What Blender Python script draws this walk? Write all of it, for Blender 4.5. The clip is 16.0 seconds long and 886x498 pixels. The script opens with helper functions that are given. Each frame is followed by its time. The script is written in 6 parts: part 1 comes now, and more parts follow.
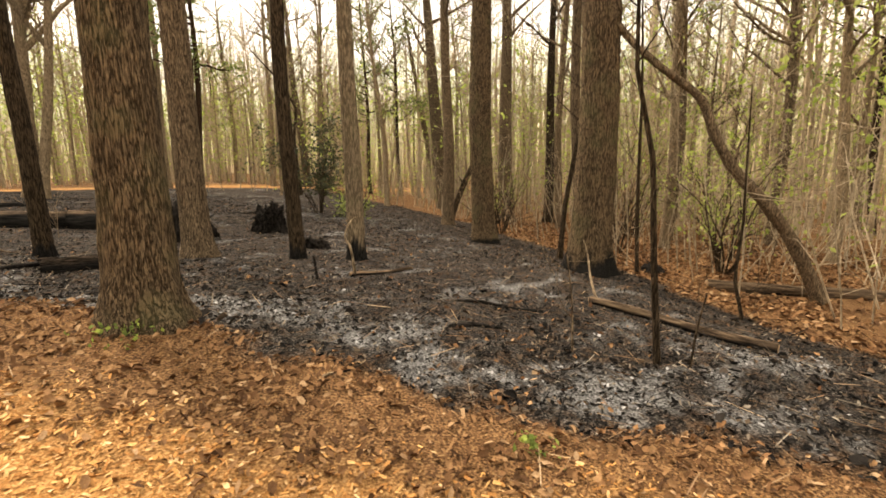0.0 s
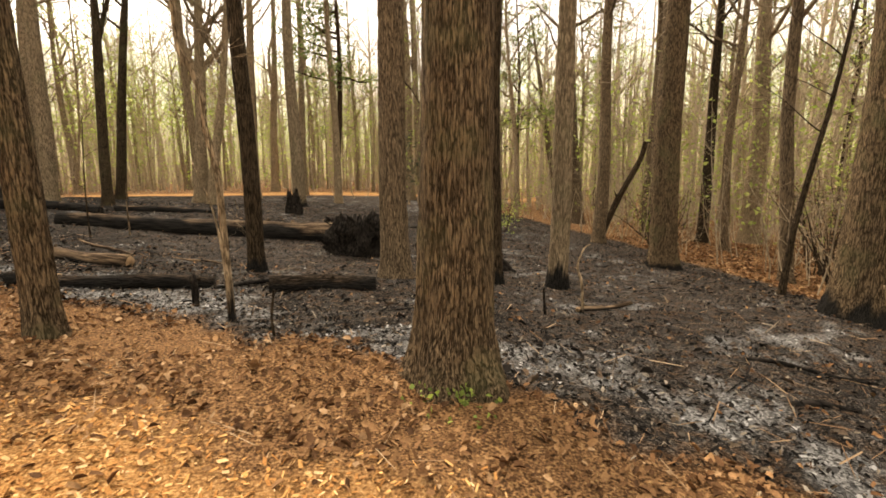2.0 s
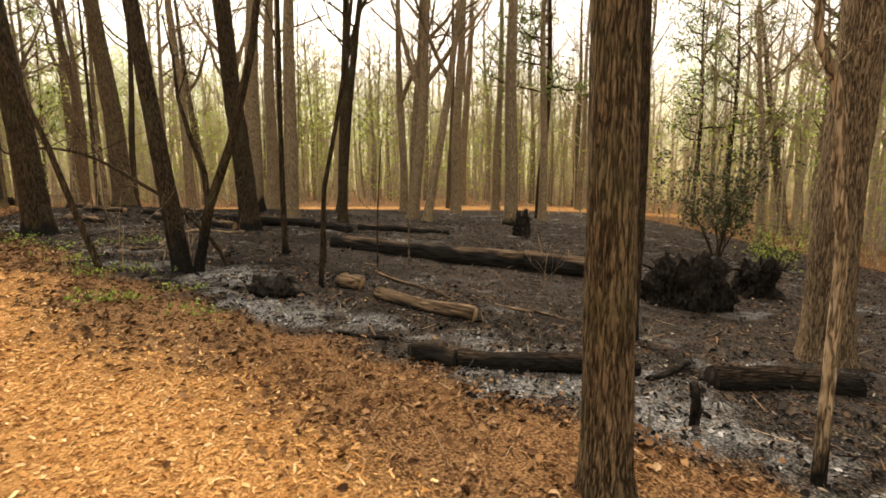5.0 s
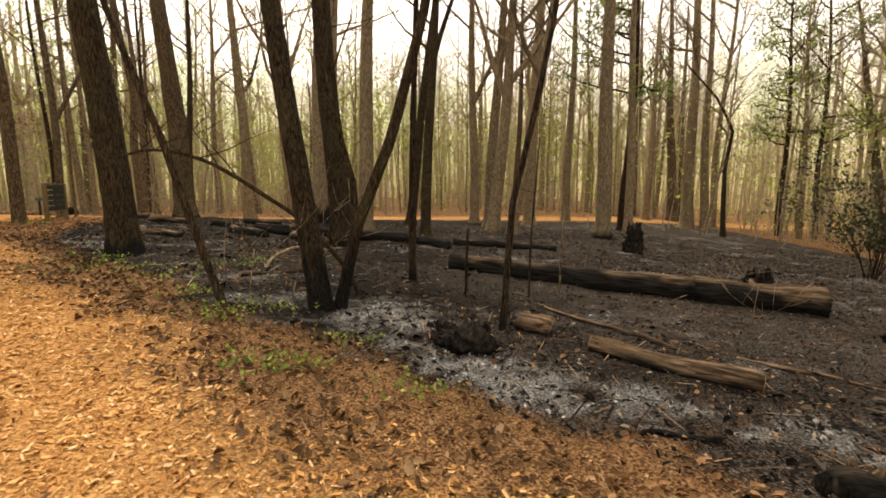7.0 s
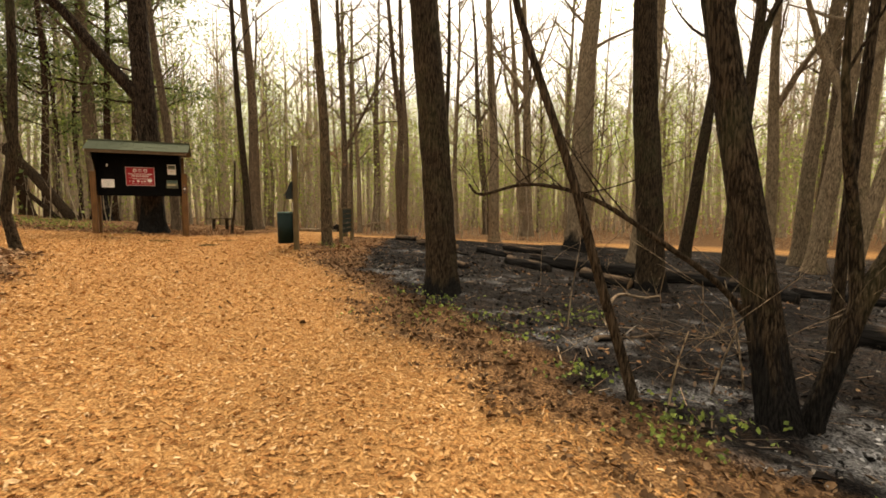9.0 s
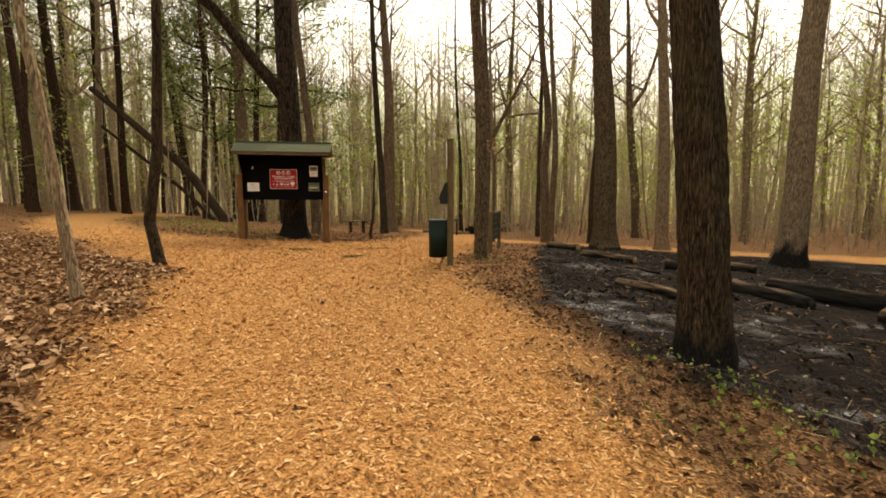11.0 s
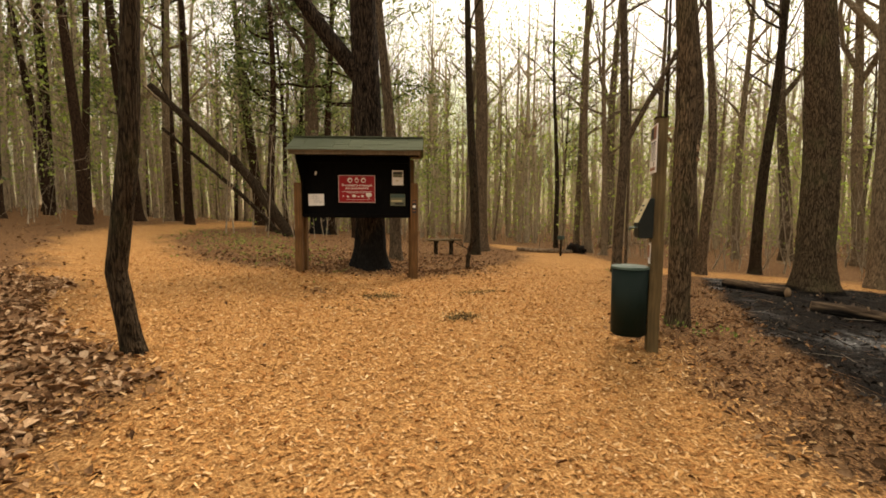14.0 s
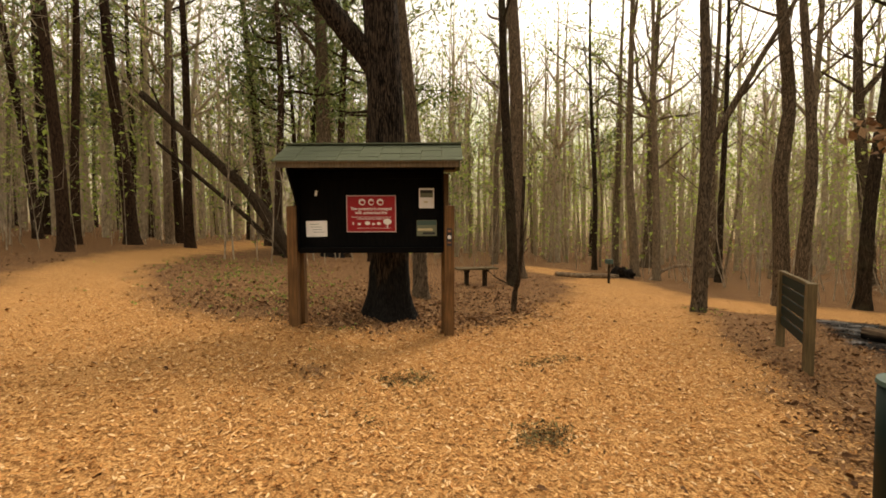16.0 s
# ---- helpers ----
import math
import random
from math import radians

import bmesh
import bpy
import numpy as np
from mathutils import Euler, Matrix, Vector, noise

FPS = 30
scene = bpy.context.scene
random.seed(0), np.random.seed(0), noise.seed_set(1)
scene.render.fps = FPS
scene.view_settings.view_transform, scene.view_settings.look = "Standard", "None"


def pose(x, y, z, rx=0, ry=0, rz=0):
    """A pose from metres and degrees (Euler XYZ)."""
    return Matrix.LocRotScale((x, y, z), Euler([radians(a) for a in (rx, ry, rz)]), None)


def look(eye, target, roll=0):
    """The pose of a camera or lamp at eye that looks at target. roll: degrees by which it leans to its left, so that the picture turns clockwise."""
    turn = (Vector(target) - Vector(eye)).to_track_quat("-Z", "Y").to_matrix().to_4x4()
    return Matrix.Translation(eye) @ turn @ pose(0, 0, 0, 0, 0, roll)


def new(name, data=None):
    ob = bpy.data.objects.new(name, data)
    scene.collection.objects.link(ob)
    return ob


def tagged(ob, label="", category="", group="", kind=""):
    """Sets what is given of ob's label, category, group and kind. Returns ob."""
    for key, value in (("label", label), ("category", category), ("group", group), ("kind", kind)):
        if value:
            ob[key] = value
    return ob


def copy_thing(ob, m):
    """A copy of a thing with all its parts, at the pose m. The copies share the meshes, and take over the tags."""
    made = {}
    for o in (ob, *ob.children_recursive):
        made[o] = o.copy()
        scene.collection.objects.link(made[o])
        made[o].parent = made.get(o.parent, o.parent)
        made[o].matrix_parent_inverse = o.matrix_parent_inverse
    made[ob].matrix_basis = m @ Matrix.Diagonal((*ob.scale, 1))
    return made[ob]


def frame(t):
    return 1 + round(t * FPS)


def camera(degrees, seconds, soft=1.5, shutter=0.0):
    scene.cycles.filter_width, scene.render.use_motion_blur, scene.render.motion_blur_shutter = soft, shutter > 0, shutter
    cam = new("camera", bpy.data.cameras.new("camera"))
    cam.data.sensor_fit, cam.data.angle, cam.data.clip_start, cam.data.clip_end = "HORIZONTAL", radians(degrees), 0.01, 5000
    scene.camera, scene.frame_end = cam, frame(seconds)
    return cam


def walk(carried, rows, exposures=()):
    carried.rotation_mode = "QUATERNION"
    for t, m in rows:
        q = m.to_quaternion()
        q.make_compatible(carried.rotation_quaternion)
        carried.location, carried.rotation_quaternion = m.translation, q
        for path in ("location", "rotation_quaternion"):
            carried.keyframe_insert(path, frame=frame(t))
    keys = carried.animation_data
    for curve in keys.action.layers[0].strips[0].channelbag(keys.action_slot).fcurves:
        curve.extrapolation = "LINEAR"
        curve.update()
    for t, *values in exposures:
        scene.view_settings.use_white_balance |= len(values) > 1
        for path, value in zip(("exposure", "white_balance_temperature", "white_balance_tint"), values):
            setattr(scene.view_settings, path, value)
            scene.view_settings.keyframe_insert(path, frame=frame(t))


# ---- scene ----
cam = camera(86.8, 16.0, soft=1.75)
PATH = [
    (0, (7.307, -3.937, 1.138), (8.023, -2.105, 0.773), -1.0),
    (0.5, (6.981, -3.602, 1.202), (7.642, -1.75, 0.838), -0.7),
    (1, (6.633, -3.199, 1.207), (7.158, -1.301, 0.858), -0.6),
    (1.5, (6.187, -2.945, 1.265), (6.6, -1.019, 0.923), -0.4),
    (1.7, (5.992, -2.802, 1.267), (6.386, -0.87, 0.931), -0.3),
    (2, (5.739, -2.583, 1.309), (6.094, -0.642, 0.98), -0.4),
    (2.5, (5.303, -2.291, 1.373), (5.629, -0.343, 1.062), -0.5),
    (3, (4.871, -1.929, 1.384), (5.136, 0.031, 1.088), -0.5),
    (3.5, (4.311, -1.574, 1.405), (4.461, 0.402, 1.134), 0.3),
    (4, (3.77, -1.236, 1.502), (3.786, 0.744, 1.219), -0.1),
    (4.5, (3.167, -0.922, 1.608), (3.037, 1.053, 1.321), -0.1),
    (4.7, (2.939, -0.828, 1.654), (2.768, 1.143, 1.359), -0.1),
    (6.8, (0.478, 0.639, 1.668), (0.229, 2.606, 1.402), -0.1),
    (7, (0.288, 0.728, 1.687), (-0.002, 2.689, 1.426), -0.1),
    (7.5, (-0.278, 1.015, 1.705), (-0.764, 2.942, 1.474), 0.1),
    (8, (-0.892, 1.11, 1.804), (-1.596, 2.97, 1.597), 0.3),
    (8.5, (-1.525, 1.361, 1.867), (-2.414, 3.142, 1.675), 0.1),
    (9, (-2.113, 1.548, 1.921), (-3.178, 3.23, 1.734), 0.3),
    (9.5, (-2.648, 1.881, 1.926), (-3.853, 3.466, 1.739), 0.2),
    (10, (-3.258, 2.07, 1.999), (-4.572, 3.564, 1.796), 0.1),
    (10.2, (-3.476, 2.173, 2.009), (-4.821, 3.638, 1.801), 0.1),
    (12.3, (-5.879, 3.335, 2.158), (-7.405, 4.616, 1.987), 0.0),
    (12.5, (-6.159, 3.455, 2.16), (-7.691, 4.728, 1.987), 0.1),
    (13, (-6.777, 3.659, 2.211), (-8.34, 4.893, 2.035), 0.1),
    (13.5, (-7.308, 3.966, 2.262), (-8.903, 5.158, 2.079), 0.1),
    (14, (-7.891, 4.234, 2.31), (-9.514, 5.39, 2.134), 0.3),
    (14.5, (-8.443, 4.499, 2.342), (-10.084, 5.63, 2.173), 0.5),
    (15, (-8.989, 4.799, 2.408), (-10.639, 5.918, 2.254), 0.4),
    (15.5, (-9.486, 5.028, 2.487), (-11.148, 6.132, 2.345), -0.0),
    (16, (-9.988, 5.257, 2.537), (-11.655, 6.356, 2.418), -0.2),
]
# the clip's camera darkens a little as the pale path fills its view
EXPOSURES = [(0.0, 1.5, 8300, 13), (4.5, 1.22, 8300, 13), (8.0, 1.02, 8300, 13), (12.5, 0.74, 8300, 13), (16.0, 0.72, 8300, 13)]
walk(cam, [(t, look(eye, target, roll)) for t, eye, target, roll in PATH], EXPOSURES)

# ---------- world, sun, exposure ----------
world = bpy.data.worlds.new("sky")
scene.world = world
world.use_nodes = True
wn = world.node_tree.nodes
wl = world.node_tree.links
SUN_EL, SUN_ROT = radians(46), radians(-25)
sky = wn.new("ShaderNodeTexSky")
sky.sky_type = 'NISHITA'
sky.sun_disc = False
sky.sun_elevation = SUN_EL
sky.sun_rotation = SUN_ROT
sky.dust_density = 6.0
sky.air_density = 1.2
veil = wn.new("ShaderNodeHueSaturation")      # thin overcast takes the blue out
veil.inputs["Saturation"].default_value = 0.12
wl.new(sky.outputs[0], veil.inputs["Color"])
cloud = wn.new("ShaderNodeMix")                # an even sheet of thin cloud over it
cloud.data_type = 'RGBA'
cloud.inputs[0].default_value = 0.72
cloud.inputs[7].default_value = (7.3, 7.5, 7.7, 1)
wl.new(veil.outputs[0], cloud.inputs[6])
wl.new(cloud.outputs[2], wn["Background"].inputs["Color"])
wn["Background"].inputs["Strength"].default_value = 0.13

sun_data = bpy.data.lights.new("sun", 'SUN')
sun_data.energy = 1.6
sun_data.angle = radians(14)
sun_data.color = (1.0, 0.93, 0.82)
sun = new("sun", sun_data)
# the sky's sun stands at azimuth SUN_ROT, from +y towards +x
sun_dir = Vector((math.sin(SUN_ROT) * math.cos(SUN_EL), math.cos(SUN_ROT) * math.cos(SUN_EL), math.sin(SUN_EL)))
sun.matrix_world = look(sun_dir * 60, (0, 0, 0))


# ---------- ground shape and zones ----------
def value_noise(x, y, seed=0):
    """Smooth lattice noise in -1..1 on arrays."""
    x, y = np.asarray(x, float), np.asarray(y, float)
    xi, yi = np.floor(x).astype(np.int64), np.floor(y).astype(np.int64)
    fx, fy = x - xi, y - yi
    fx, fy = fx * fx * (3 - 2 * fx), fy * fy * (3 - 2 * fy)

    def lattice(i, j):
        n = (i * 374761393 + j * 668265263 + seed * 974634777) & 0x7FFFFFFF
        n = ((n ^ (n >> 13)) * 1274126177) & 0x7FFFFFFF
        return ((n ^ (n >> 16)) & 0xFFFF) / 32767.5 - 1.0
    a, b, c, d = lattice(xi, yi), lattice(xi + 1, yi), lattice(xi, yi + 1), lattice(xi + 1, yi + 1)
    return (a * (1 - fx) + b * fx) * (1 - fy) + (c * (1 - fx) + d * fx) * fy


MOUNDS = [(6.45, 0.45, 0.16, 1.0), (12.5, 2.5, 0.2, 1.3), (-10.6, 9.0, 0.08, 1.2), (-10.9, 15.2, 0.12, 1.5), (14.5, 0.6, -0.2, 1.6), (7, 30, 0.45, 9), (2.4, 6.8, -0.16, 2.9), (5.05, 1.2, 0.08, 0.4)]


def base_height(x, y):
    u, v = np.tanh((np.asarray(x, float) + 2) / 22), np.tanh((np.asarray(y, float) - 6) / 22)
    z = (0.428 - 1.6928 * u - 0.5456 * v - 0.8987 * u * u + 0.7662 * u * v - 0.2364 * v * v
         - 0.6043 * u ** 3 - 0.5737 * u * u * v + 0.5524 * u * v * v + 0.1051 * v ** 3)
    for mx, my, h, s in MOUNDS:
        z = z + h * np.exp(-((x - mx) ** 2 + (y - my) ** 2) / (2 * s * s))
    return z


def strip(x, y, line):
    """Signed distance inside a strip given as (x, y, half width) points; positive inside."""
    best = np.full(np.shape(x), -1e9)
    for (ax, ay, aw), (bx, by, bw) in zip(line, line[1:]):
        dx, dy = bx - ax, by - ay
        t = np.clip(((x - ax) * dx + (y - ay) * dy) / (dx * dx + dy * dy), 0, 1)
        d = np.hypot(x - ax - t * dx, y - ay - t * dy)
        best = np.maximum(best, aw + (bw - aw) * t - d)
    return best


MAIN_PATH = [(16, -12, 2.2), (8.2, -4.6, 2.15), (4.2, -2.4, 2.1), (-0.2, 0.6, 1.85), (-5.5, 3.4, 1.8), (-10.2, 6.0, 2.1), (-13.2, 8.2, 2.1)]
RIGHT_FORK = [(-11.8, 7.2, 1.9), (-13.4, 9.8, 1.5), (-15.2, 12.6, 1.35), (-17.2, 15.6, 1.4), (-20, 18.5, 1.3), (-25, 20, 1.2)]
LEFT_FORK = [(-11.0, 6.2, 1.5), (-14.0, 5.4, 1.5), (-18.0, 4.3, 1.15), (-22.0, 4.3, 1.0), (-26.5, 5.6, 1.0), (-33, 9.0, 1.2), (-45, 14, 1.4)]
KIOSK_APRON = [(-16.6, 5.2, 0.6), (-15.4, 6.5, 0.95), (-14.35, 8.3, 1.0), (-14.3, 9.9, 0.9)]
FAR_PATH = [(-17.2, 15.6, 1.1), (-12.5, 18.6, 1.1), (-9, 20.6, 1.1), (-4, 22.6, 1.15), (1, 24.6, 1.2), (6, 28, 1.4), (12, 34, 1.6), (22, 45, 1.8), (45, 62, 2)]


def chip_depth(x, y):
    d = strip(x, y, MAIN_PATH)
    for line in (RIGHT_FORK, LEFT_FORK, KIOSK_APRON, FAR_PATH):
        d = np.maximum(d, strip(x, y, line))
    return d + 0.3 * value_noise(x * 0.9, y * 0.9, 3) + 0.2 * value_noise(x * 3.5, y * 3.5, 4)


# the fire's edge, nearest the walk, as y over x, and its far edge towards the wet hollow
BURN_X = [-13.5, -9.8, -8.45, -7.8, -7.0, -6.66, -5.5, -4.45, -3.57, -3.2, -2.2, -1.0, -0.6, 0.2, 1.1, 1.9, 3.9, 4.55, 4.9, 5.5, 6.0, 6.7, 7.1, 7.5, 7.95, 8.3, 8.8, 9.15, 9.7, 10.2, 14, 20]
BURN_Y = [15.9, 10.1, 8.5, 7.75, 7.45, 7.1, 6.5, 6.2, 5.6, 5.05, 4.85, 4.5, 4.2, 3.7, 3.45, 3.15, 2.2, 1.7, 1.2, 1.15, 0.5, 0.2, -0.1, -0.4, -0.75, -1.2, -1.6, -1.95, -2.2, -2.65, -6, -12]
EAST_Y = [-8, -1.3, -0.15, 1.8, 3.3, 7.5, 12, 19, 24, 30]
EAST_X = [13.4, 13.4, 13.6, 13.8, 13.9, 14.5, 15, 14.2, 12.5, 11]


def burn_depth(x, y):
    """Metres inside the burnt ground; negative outside."""
    near = (y - np.interp(x, BURN_X, BURN_Y)) * 0.82
    near = np.where(x < -13.5, -2.0, near)
    east = (np.interp(y, EAST_Y, EAST_X) - x)
    d = np.minimum(near, east)
    north = -strip(x, y, FAR_PATH) - 0.25
    mid = np.interp(x, [p[0] for p in FAR_PATH], [p[1] for p in FAR_PATH])
    d = np.minimum(d, np.where(y > mid, -2.0, north))
    return d + 0.16 * value_noise(x * 0.9, y * 0.9, 7) + 0.17 * value_noise(x * 3.1, y * 3.1, 8) + 0.07 * value_noise(x * 9, y * 9, 9)


def ash_amount(x, y):
    """Pale ash: mostly in a broken band just inside the fire's edge."""
    d = burn_depth(x, y)
    near = (y - np.interp(x, BURN_X, BURN_Y)) * 0.82 + 0.3 * value_noise(x * 0.8, y * 0.8, 14)
    band = np.exp(-((near - 0.75) / 0.8) ** 2) * np.interp(x, [-9, -3, -1, 4, 12], [0.3, 0.5, 0.85, 1.0, 1.06])
    band = np.maximum(band, np.interp(x, [-4, 3, 8], [0.05, 0.2, 0.34]))
    u, v = x * 0.86 + y * 0.5, y * 0.86 - x * 0.5     # drifts lie along the slope
    n = 0.5 * value_noise(u * 0.9, v * 2.0, 11) + 0.45 * value_noise(u * 2.8, v * 5, 12) + 0.5 * value_noise(x * 8, y * 8, 13)
    return np.clip((band * 0.98 + n - 0.58) * 1.35, 0, 0.95) * (d > 0) * (x < 12.6)


def height(x, y):
    x, y = np.asarray(x, float), np.asarray(y, float)
    near = np.exp(-(((x + 2) / 30) ** 2 + ((y - 6) / 30) ** 2))
    c = np.clip(chip_depth(x, y) * 1.5, -1, 1)
    rough = 0.020 - 0.010 * c
    return (base_height(x, y) + near * rough * (value_noise(x * 1.7, y * 1.7, 20) + 0.6 * value_noise(x * 5, y * 5, 21)
            + 0.35 * value_noise(x * 14, y * 14, 22)) - 0.03 * np.clip(c, 0, 1))


def at_ground(x, y):
    return float(height(np.array([x]), np.array([y]))[0])


# ---------- material helpers ----------
def material(name, rough=0.85):
    m = bpy.data.materials.new(name)
    m.use_nodes = True
    bsdf = m.node_tree.nodes["Principled BSDF"]
    bsdf.inputs["Roughness"].default_value = rough
    if "Specular IOR Level" in bsdf.inputs:
        bsdf.inputs["Specular IOR Level"].default_value = 0.06 if rough > 0.8 else 0.2
    return m, m.node_tree, bsdf


def ramp(nt, source, stops):
    r = nt.nodes.new("ShaderNodeValToRGB")
    while len(r.color_ramp.elements) < len(stops):
        r.color_ramp.elements.new(0.5)
    for e, (p, c) in zip(r.color_ramp.elements, stops):
        e.position, e.color = p, (*c, 1)
    nt.links.new(source, r.inputs[0])
    return r.outputs[0]


def noise_node(nt, coord, scale, detail=4, stretch=None, rough=0.55):
    n = nt.nodes.new("ShaderNodeTexNoise")
    n.inputs["Scale"].default_value = scale
    n.inputs["Detail"].default_value = detail
    n.inputs["Roughness"].default_value = rough
    if stretch:
        mp = nt.nodes.new("ShaderNodeMapping")
        mp.inputs["Scale"].default_value = stretch
        nt.links.new(coord, mp.inputs["Vector"])
        coord = mp.outputs[0]
    nt.links.new(coord, n.inputs["Vector"])
    return n.outputs["Fac"]


def mix(nt, fac, a, b, kind='MIX'):
    m = nt.nodes.new("ShaderNodeMix")
    m.data_type, m.blend_type = 'RGBA', kind
    for socket, value in ((m.inputs[0], fac), (m.inputs[6], a), (m.inputs[7], b)):
        if isinstance(value, bpy.types.NodeSocket):
            nt.links.new(value, socket)
        elif isinstance(value, tuple):
            socket.default_value = (*value, 1)
        else:
            socket.default_value = value
    return m.outputs[2]


def bump(nt, bsdf, source, strength, distance):
    b = nt.nodes.new("ShaderNodeBump")
    b.inputs["Strength"].default_value = strength
    b.inputs["Distance"].default_value = distance
    nt.links.new(source, b.inputs["Height"])
    nt.links.new(b.outputs[0], bsdf.inputs["Normal"])


def attribute(nt, name):
    a = nt.nodes.new("ShaderNodeAttribute")
    a.attribute_name = name
    return a.outputs["Fac"]


def ground_material():
    m, nt, bsdf = material("forest_floor", 0.95)
    pos = nt.nodes.new("ShaderNodeNewGeometry").outputs["Position"]
    fine, mid, big = noise_node(nt, pos, 55, 6), noise_node(nt, pos, 9, 5), noise_node(nt, pos, 1.1, 4)
    litter = ramp(nt, fine, [(0.36, (0.022, 0.011, 0.006)), (0.46, (0.12, 0.06, 0.028)), (0.57, (0.30, 0.16, 0.072)), (0.68, (0.46, 0.29, 0.14))])
    litter = mix(nt, mid, litter, mix(nt, 0.5, litter, (0.11, 0.06, 0.03)))
    chips = ramp(nt, fine, [(0.34, (0.18, 0.085, 0.032)), (0.45, (0.38, 0.185, 0.066)), (0.57, (0.59, 0.315, 0.118)), (0.68, (0.74, 0.47, 0.22))])
    chips = mix(nt, ramp(nt, big, [(0.35, (0, 0, 0)), (0.7, (0.45, 0.45, 0.45))]), chips, (0.34, 0.18, 0.07))
    char = ramp(nt, fine, [(0.34, (0.006, 0.0055, 0.005)), (0.48, (0.02, 0.0175, 0.016)), (0.56, (0.06, 0.052, 0.045)), (0.66, (0.17, 0.147, 0.125))])
    char = mix(nt, ramp(nt, noise_node(nt, pos, 2.6, 5), [(0.45, (0, 0, 0)), (0.62, (0.75, 0.75, 0.75))]), char, mix(nt, 1.0, char, (0.4, 0.38, 0.36), 'MULTIPLY'))
    char = mix(nt, ramp(nt, mid, [(0.48, (0, 0, 0)), (0.66, (0.6, 0.6, 0.6))]), char, ramp(nt, fine, [(0.4, (0.02, 0.012, 0.008)), (0.6, (0.15, 0.085, 0.045))]))
    ash = ramp(nt, fine, [(0.36, (0.03, 0.029, 0.028)), (0.48, (0.14, 0.137, 0.134)), (0.6, (0.29, 0.285, 0.28)), (0.7, (0.42, 0.41, 0.40))])
    char = mix(nt, attribute(nt, "scorch"), char, mix(nt, 1.0, char, (0.28, 0.27, 0.265), 'MULTIPLY'))
    burnt = mix(nt, attribute(nt, "ash"), char, ash)
    col = mix(nt, attribute(nt, "burn"), litter, burnt)
    col = mix(nt, attribute(nt, "chips"), col, chips)
    nt.links.new(col, bsdf.inputs["Base Color"])
    both = nt.nodes.new("ShaderNodeMath")
    both.operation = 'ADD'
    nt.links.new(fine, both.inputs[0])
    nt.links.new(mid, both.inputs[1])
    bump(nt, bsdf, both.outputs[0], 0.9, 0.03)
    return m


def flake_material(name, stops, rough=0.9, thin=0.0):
    """For scattered pieces: each island takes its own colour; thin leaves let some light through."""
    m, nt, bsdf = material(name, rough)
    geo = nt.nodes.new("ShaderNodeNewGeometry")
    col = ramp(nt, geo.outputs["Random Per Island"], stops)
    n = noise_node(nt, geo.outputs["Position"], 90, 3)
    col = mix(nt, 0.6, col, mix(nt, 1.0, col, ramp(nt, n, [(0.3, (0.55, 0.55, 0.55)), (0.7, (1.25, 1.25, 1.25))]), 'MULTIPLY'))
    nt.links.new(col, bsdf.inputs["Base Color"])
    if thin:
        glow = nt.nodes.new("ShaderNodeBsdfTranslucent")
        nt.links.new(col, glow.inputs["Color"])
        both = nt.nodes.new("ShaderNodeMixShader")
        both.inputs[0].default_value = thin
        nt.links.new(bsdf.outputs[0], both.inputs[1])
        nt.links.new(glow.outputs[0], both.inputs[2])
        nt.links.new(both.outputs[0], nt.nodes["Material Output"].inputs["Surface"])
    return m


def furrow_node(nt, coord, scale, stretch):
    """Distance from the wavy furrows that run up between the bark's ridges."""
    mp = nt.nodes.new("ShaderNodeMapping")
    mp.inputs["Scale"].default_value = (1, 1, stretch)
    nt.links.new(coord, mp.inputs["Vector"])
    n = nt.nodes.new("ShaderNodeTexNoise")
    n.inputs["Scale"].default_value = scale
    n.inputs["Detail"].default_value = 2.5
    n.inputs["Roughness"].default_value = 0.45
    n.inputs["Distortion"].default_value = 0.35
    nt.links.new(mp.outputs[0], n.inputs["Vector"])
    off = nt.nodes.new("ShaderNodeMath")
    off.operation = 'SUBTRACT'
    nt.links.new(n.outputs["Fac"], off.inputs[0])
    off.inputs[1].default_value = 0.5
    size = nt.nodes.new("ShaderNodeMath")
    size.operation = 'ABSOLUTE'
    nt.links.new(off.outputs[0], size.inputs[0])
    wide = nt.nodes.new("ShaderNodeMath")
    wide.operation = 'MULTIPLY'
    nt.links.new(size.outputs[0], wide.inputs[0])
    wide.inputs[1].default_value = 3.2
    return wide.outputs[0]


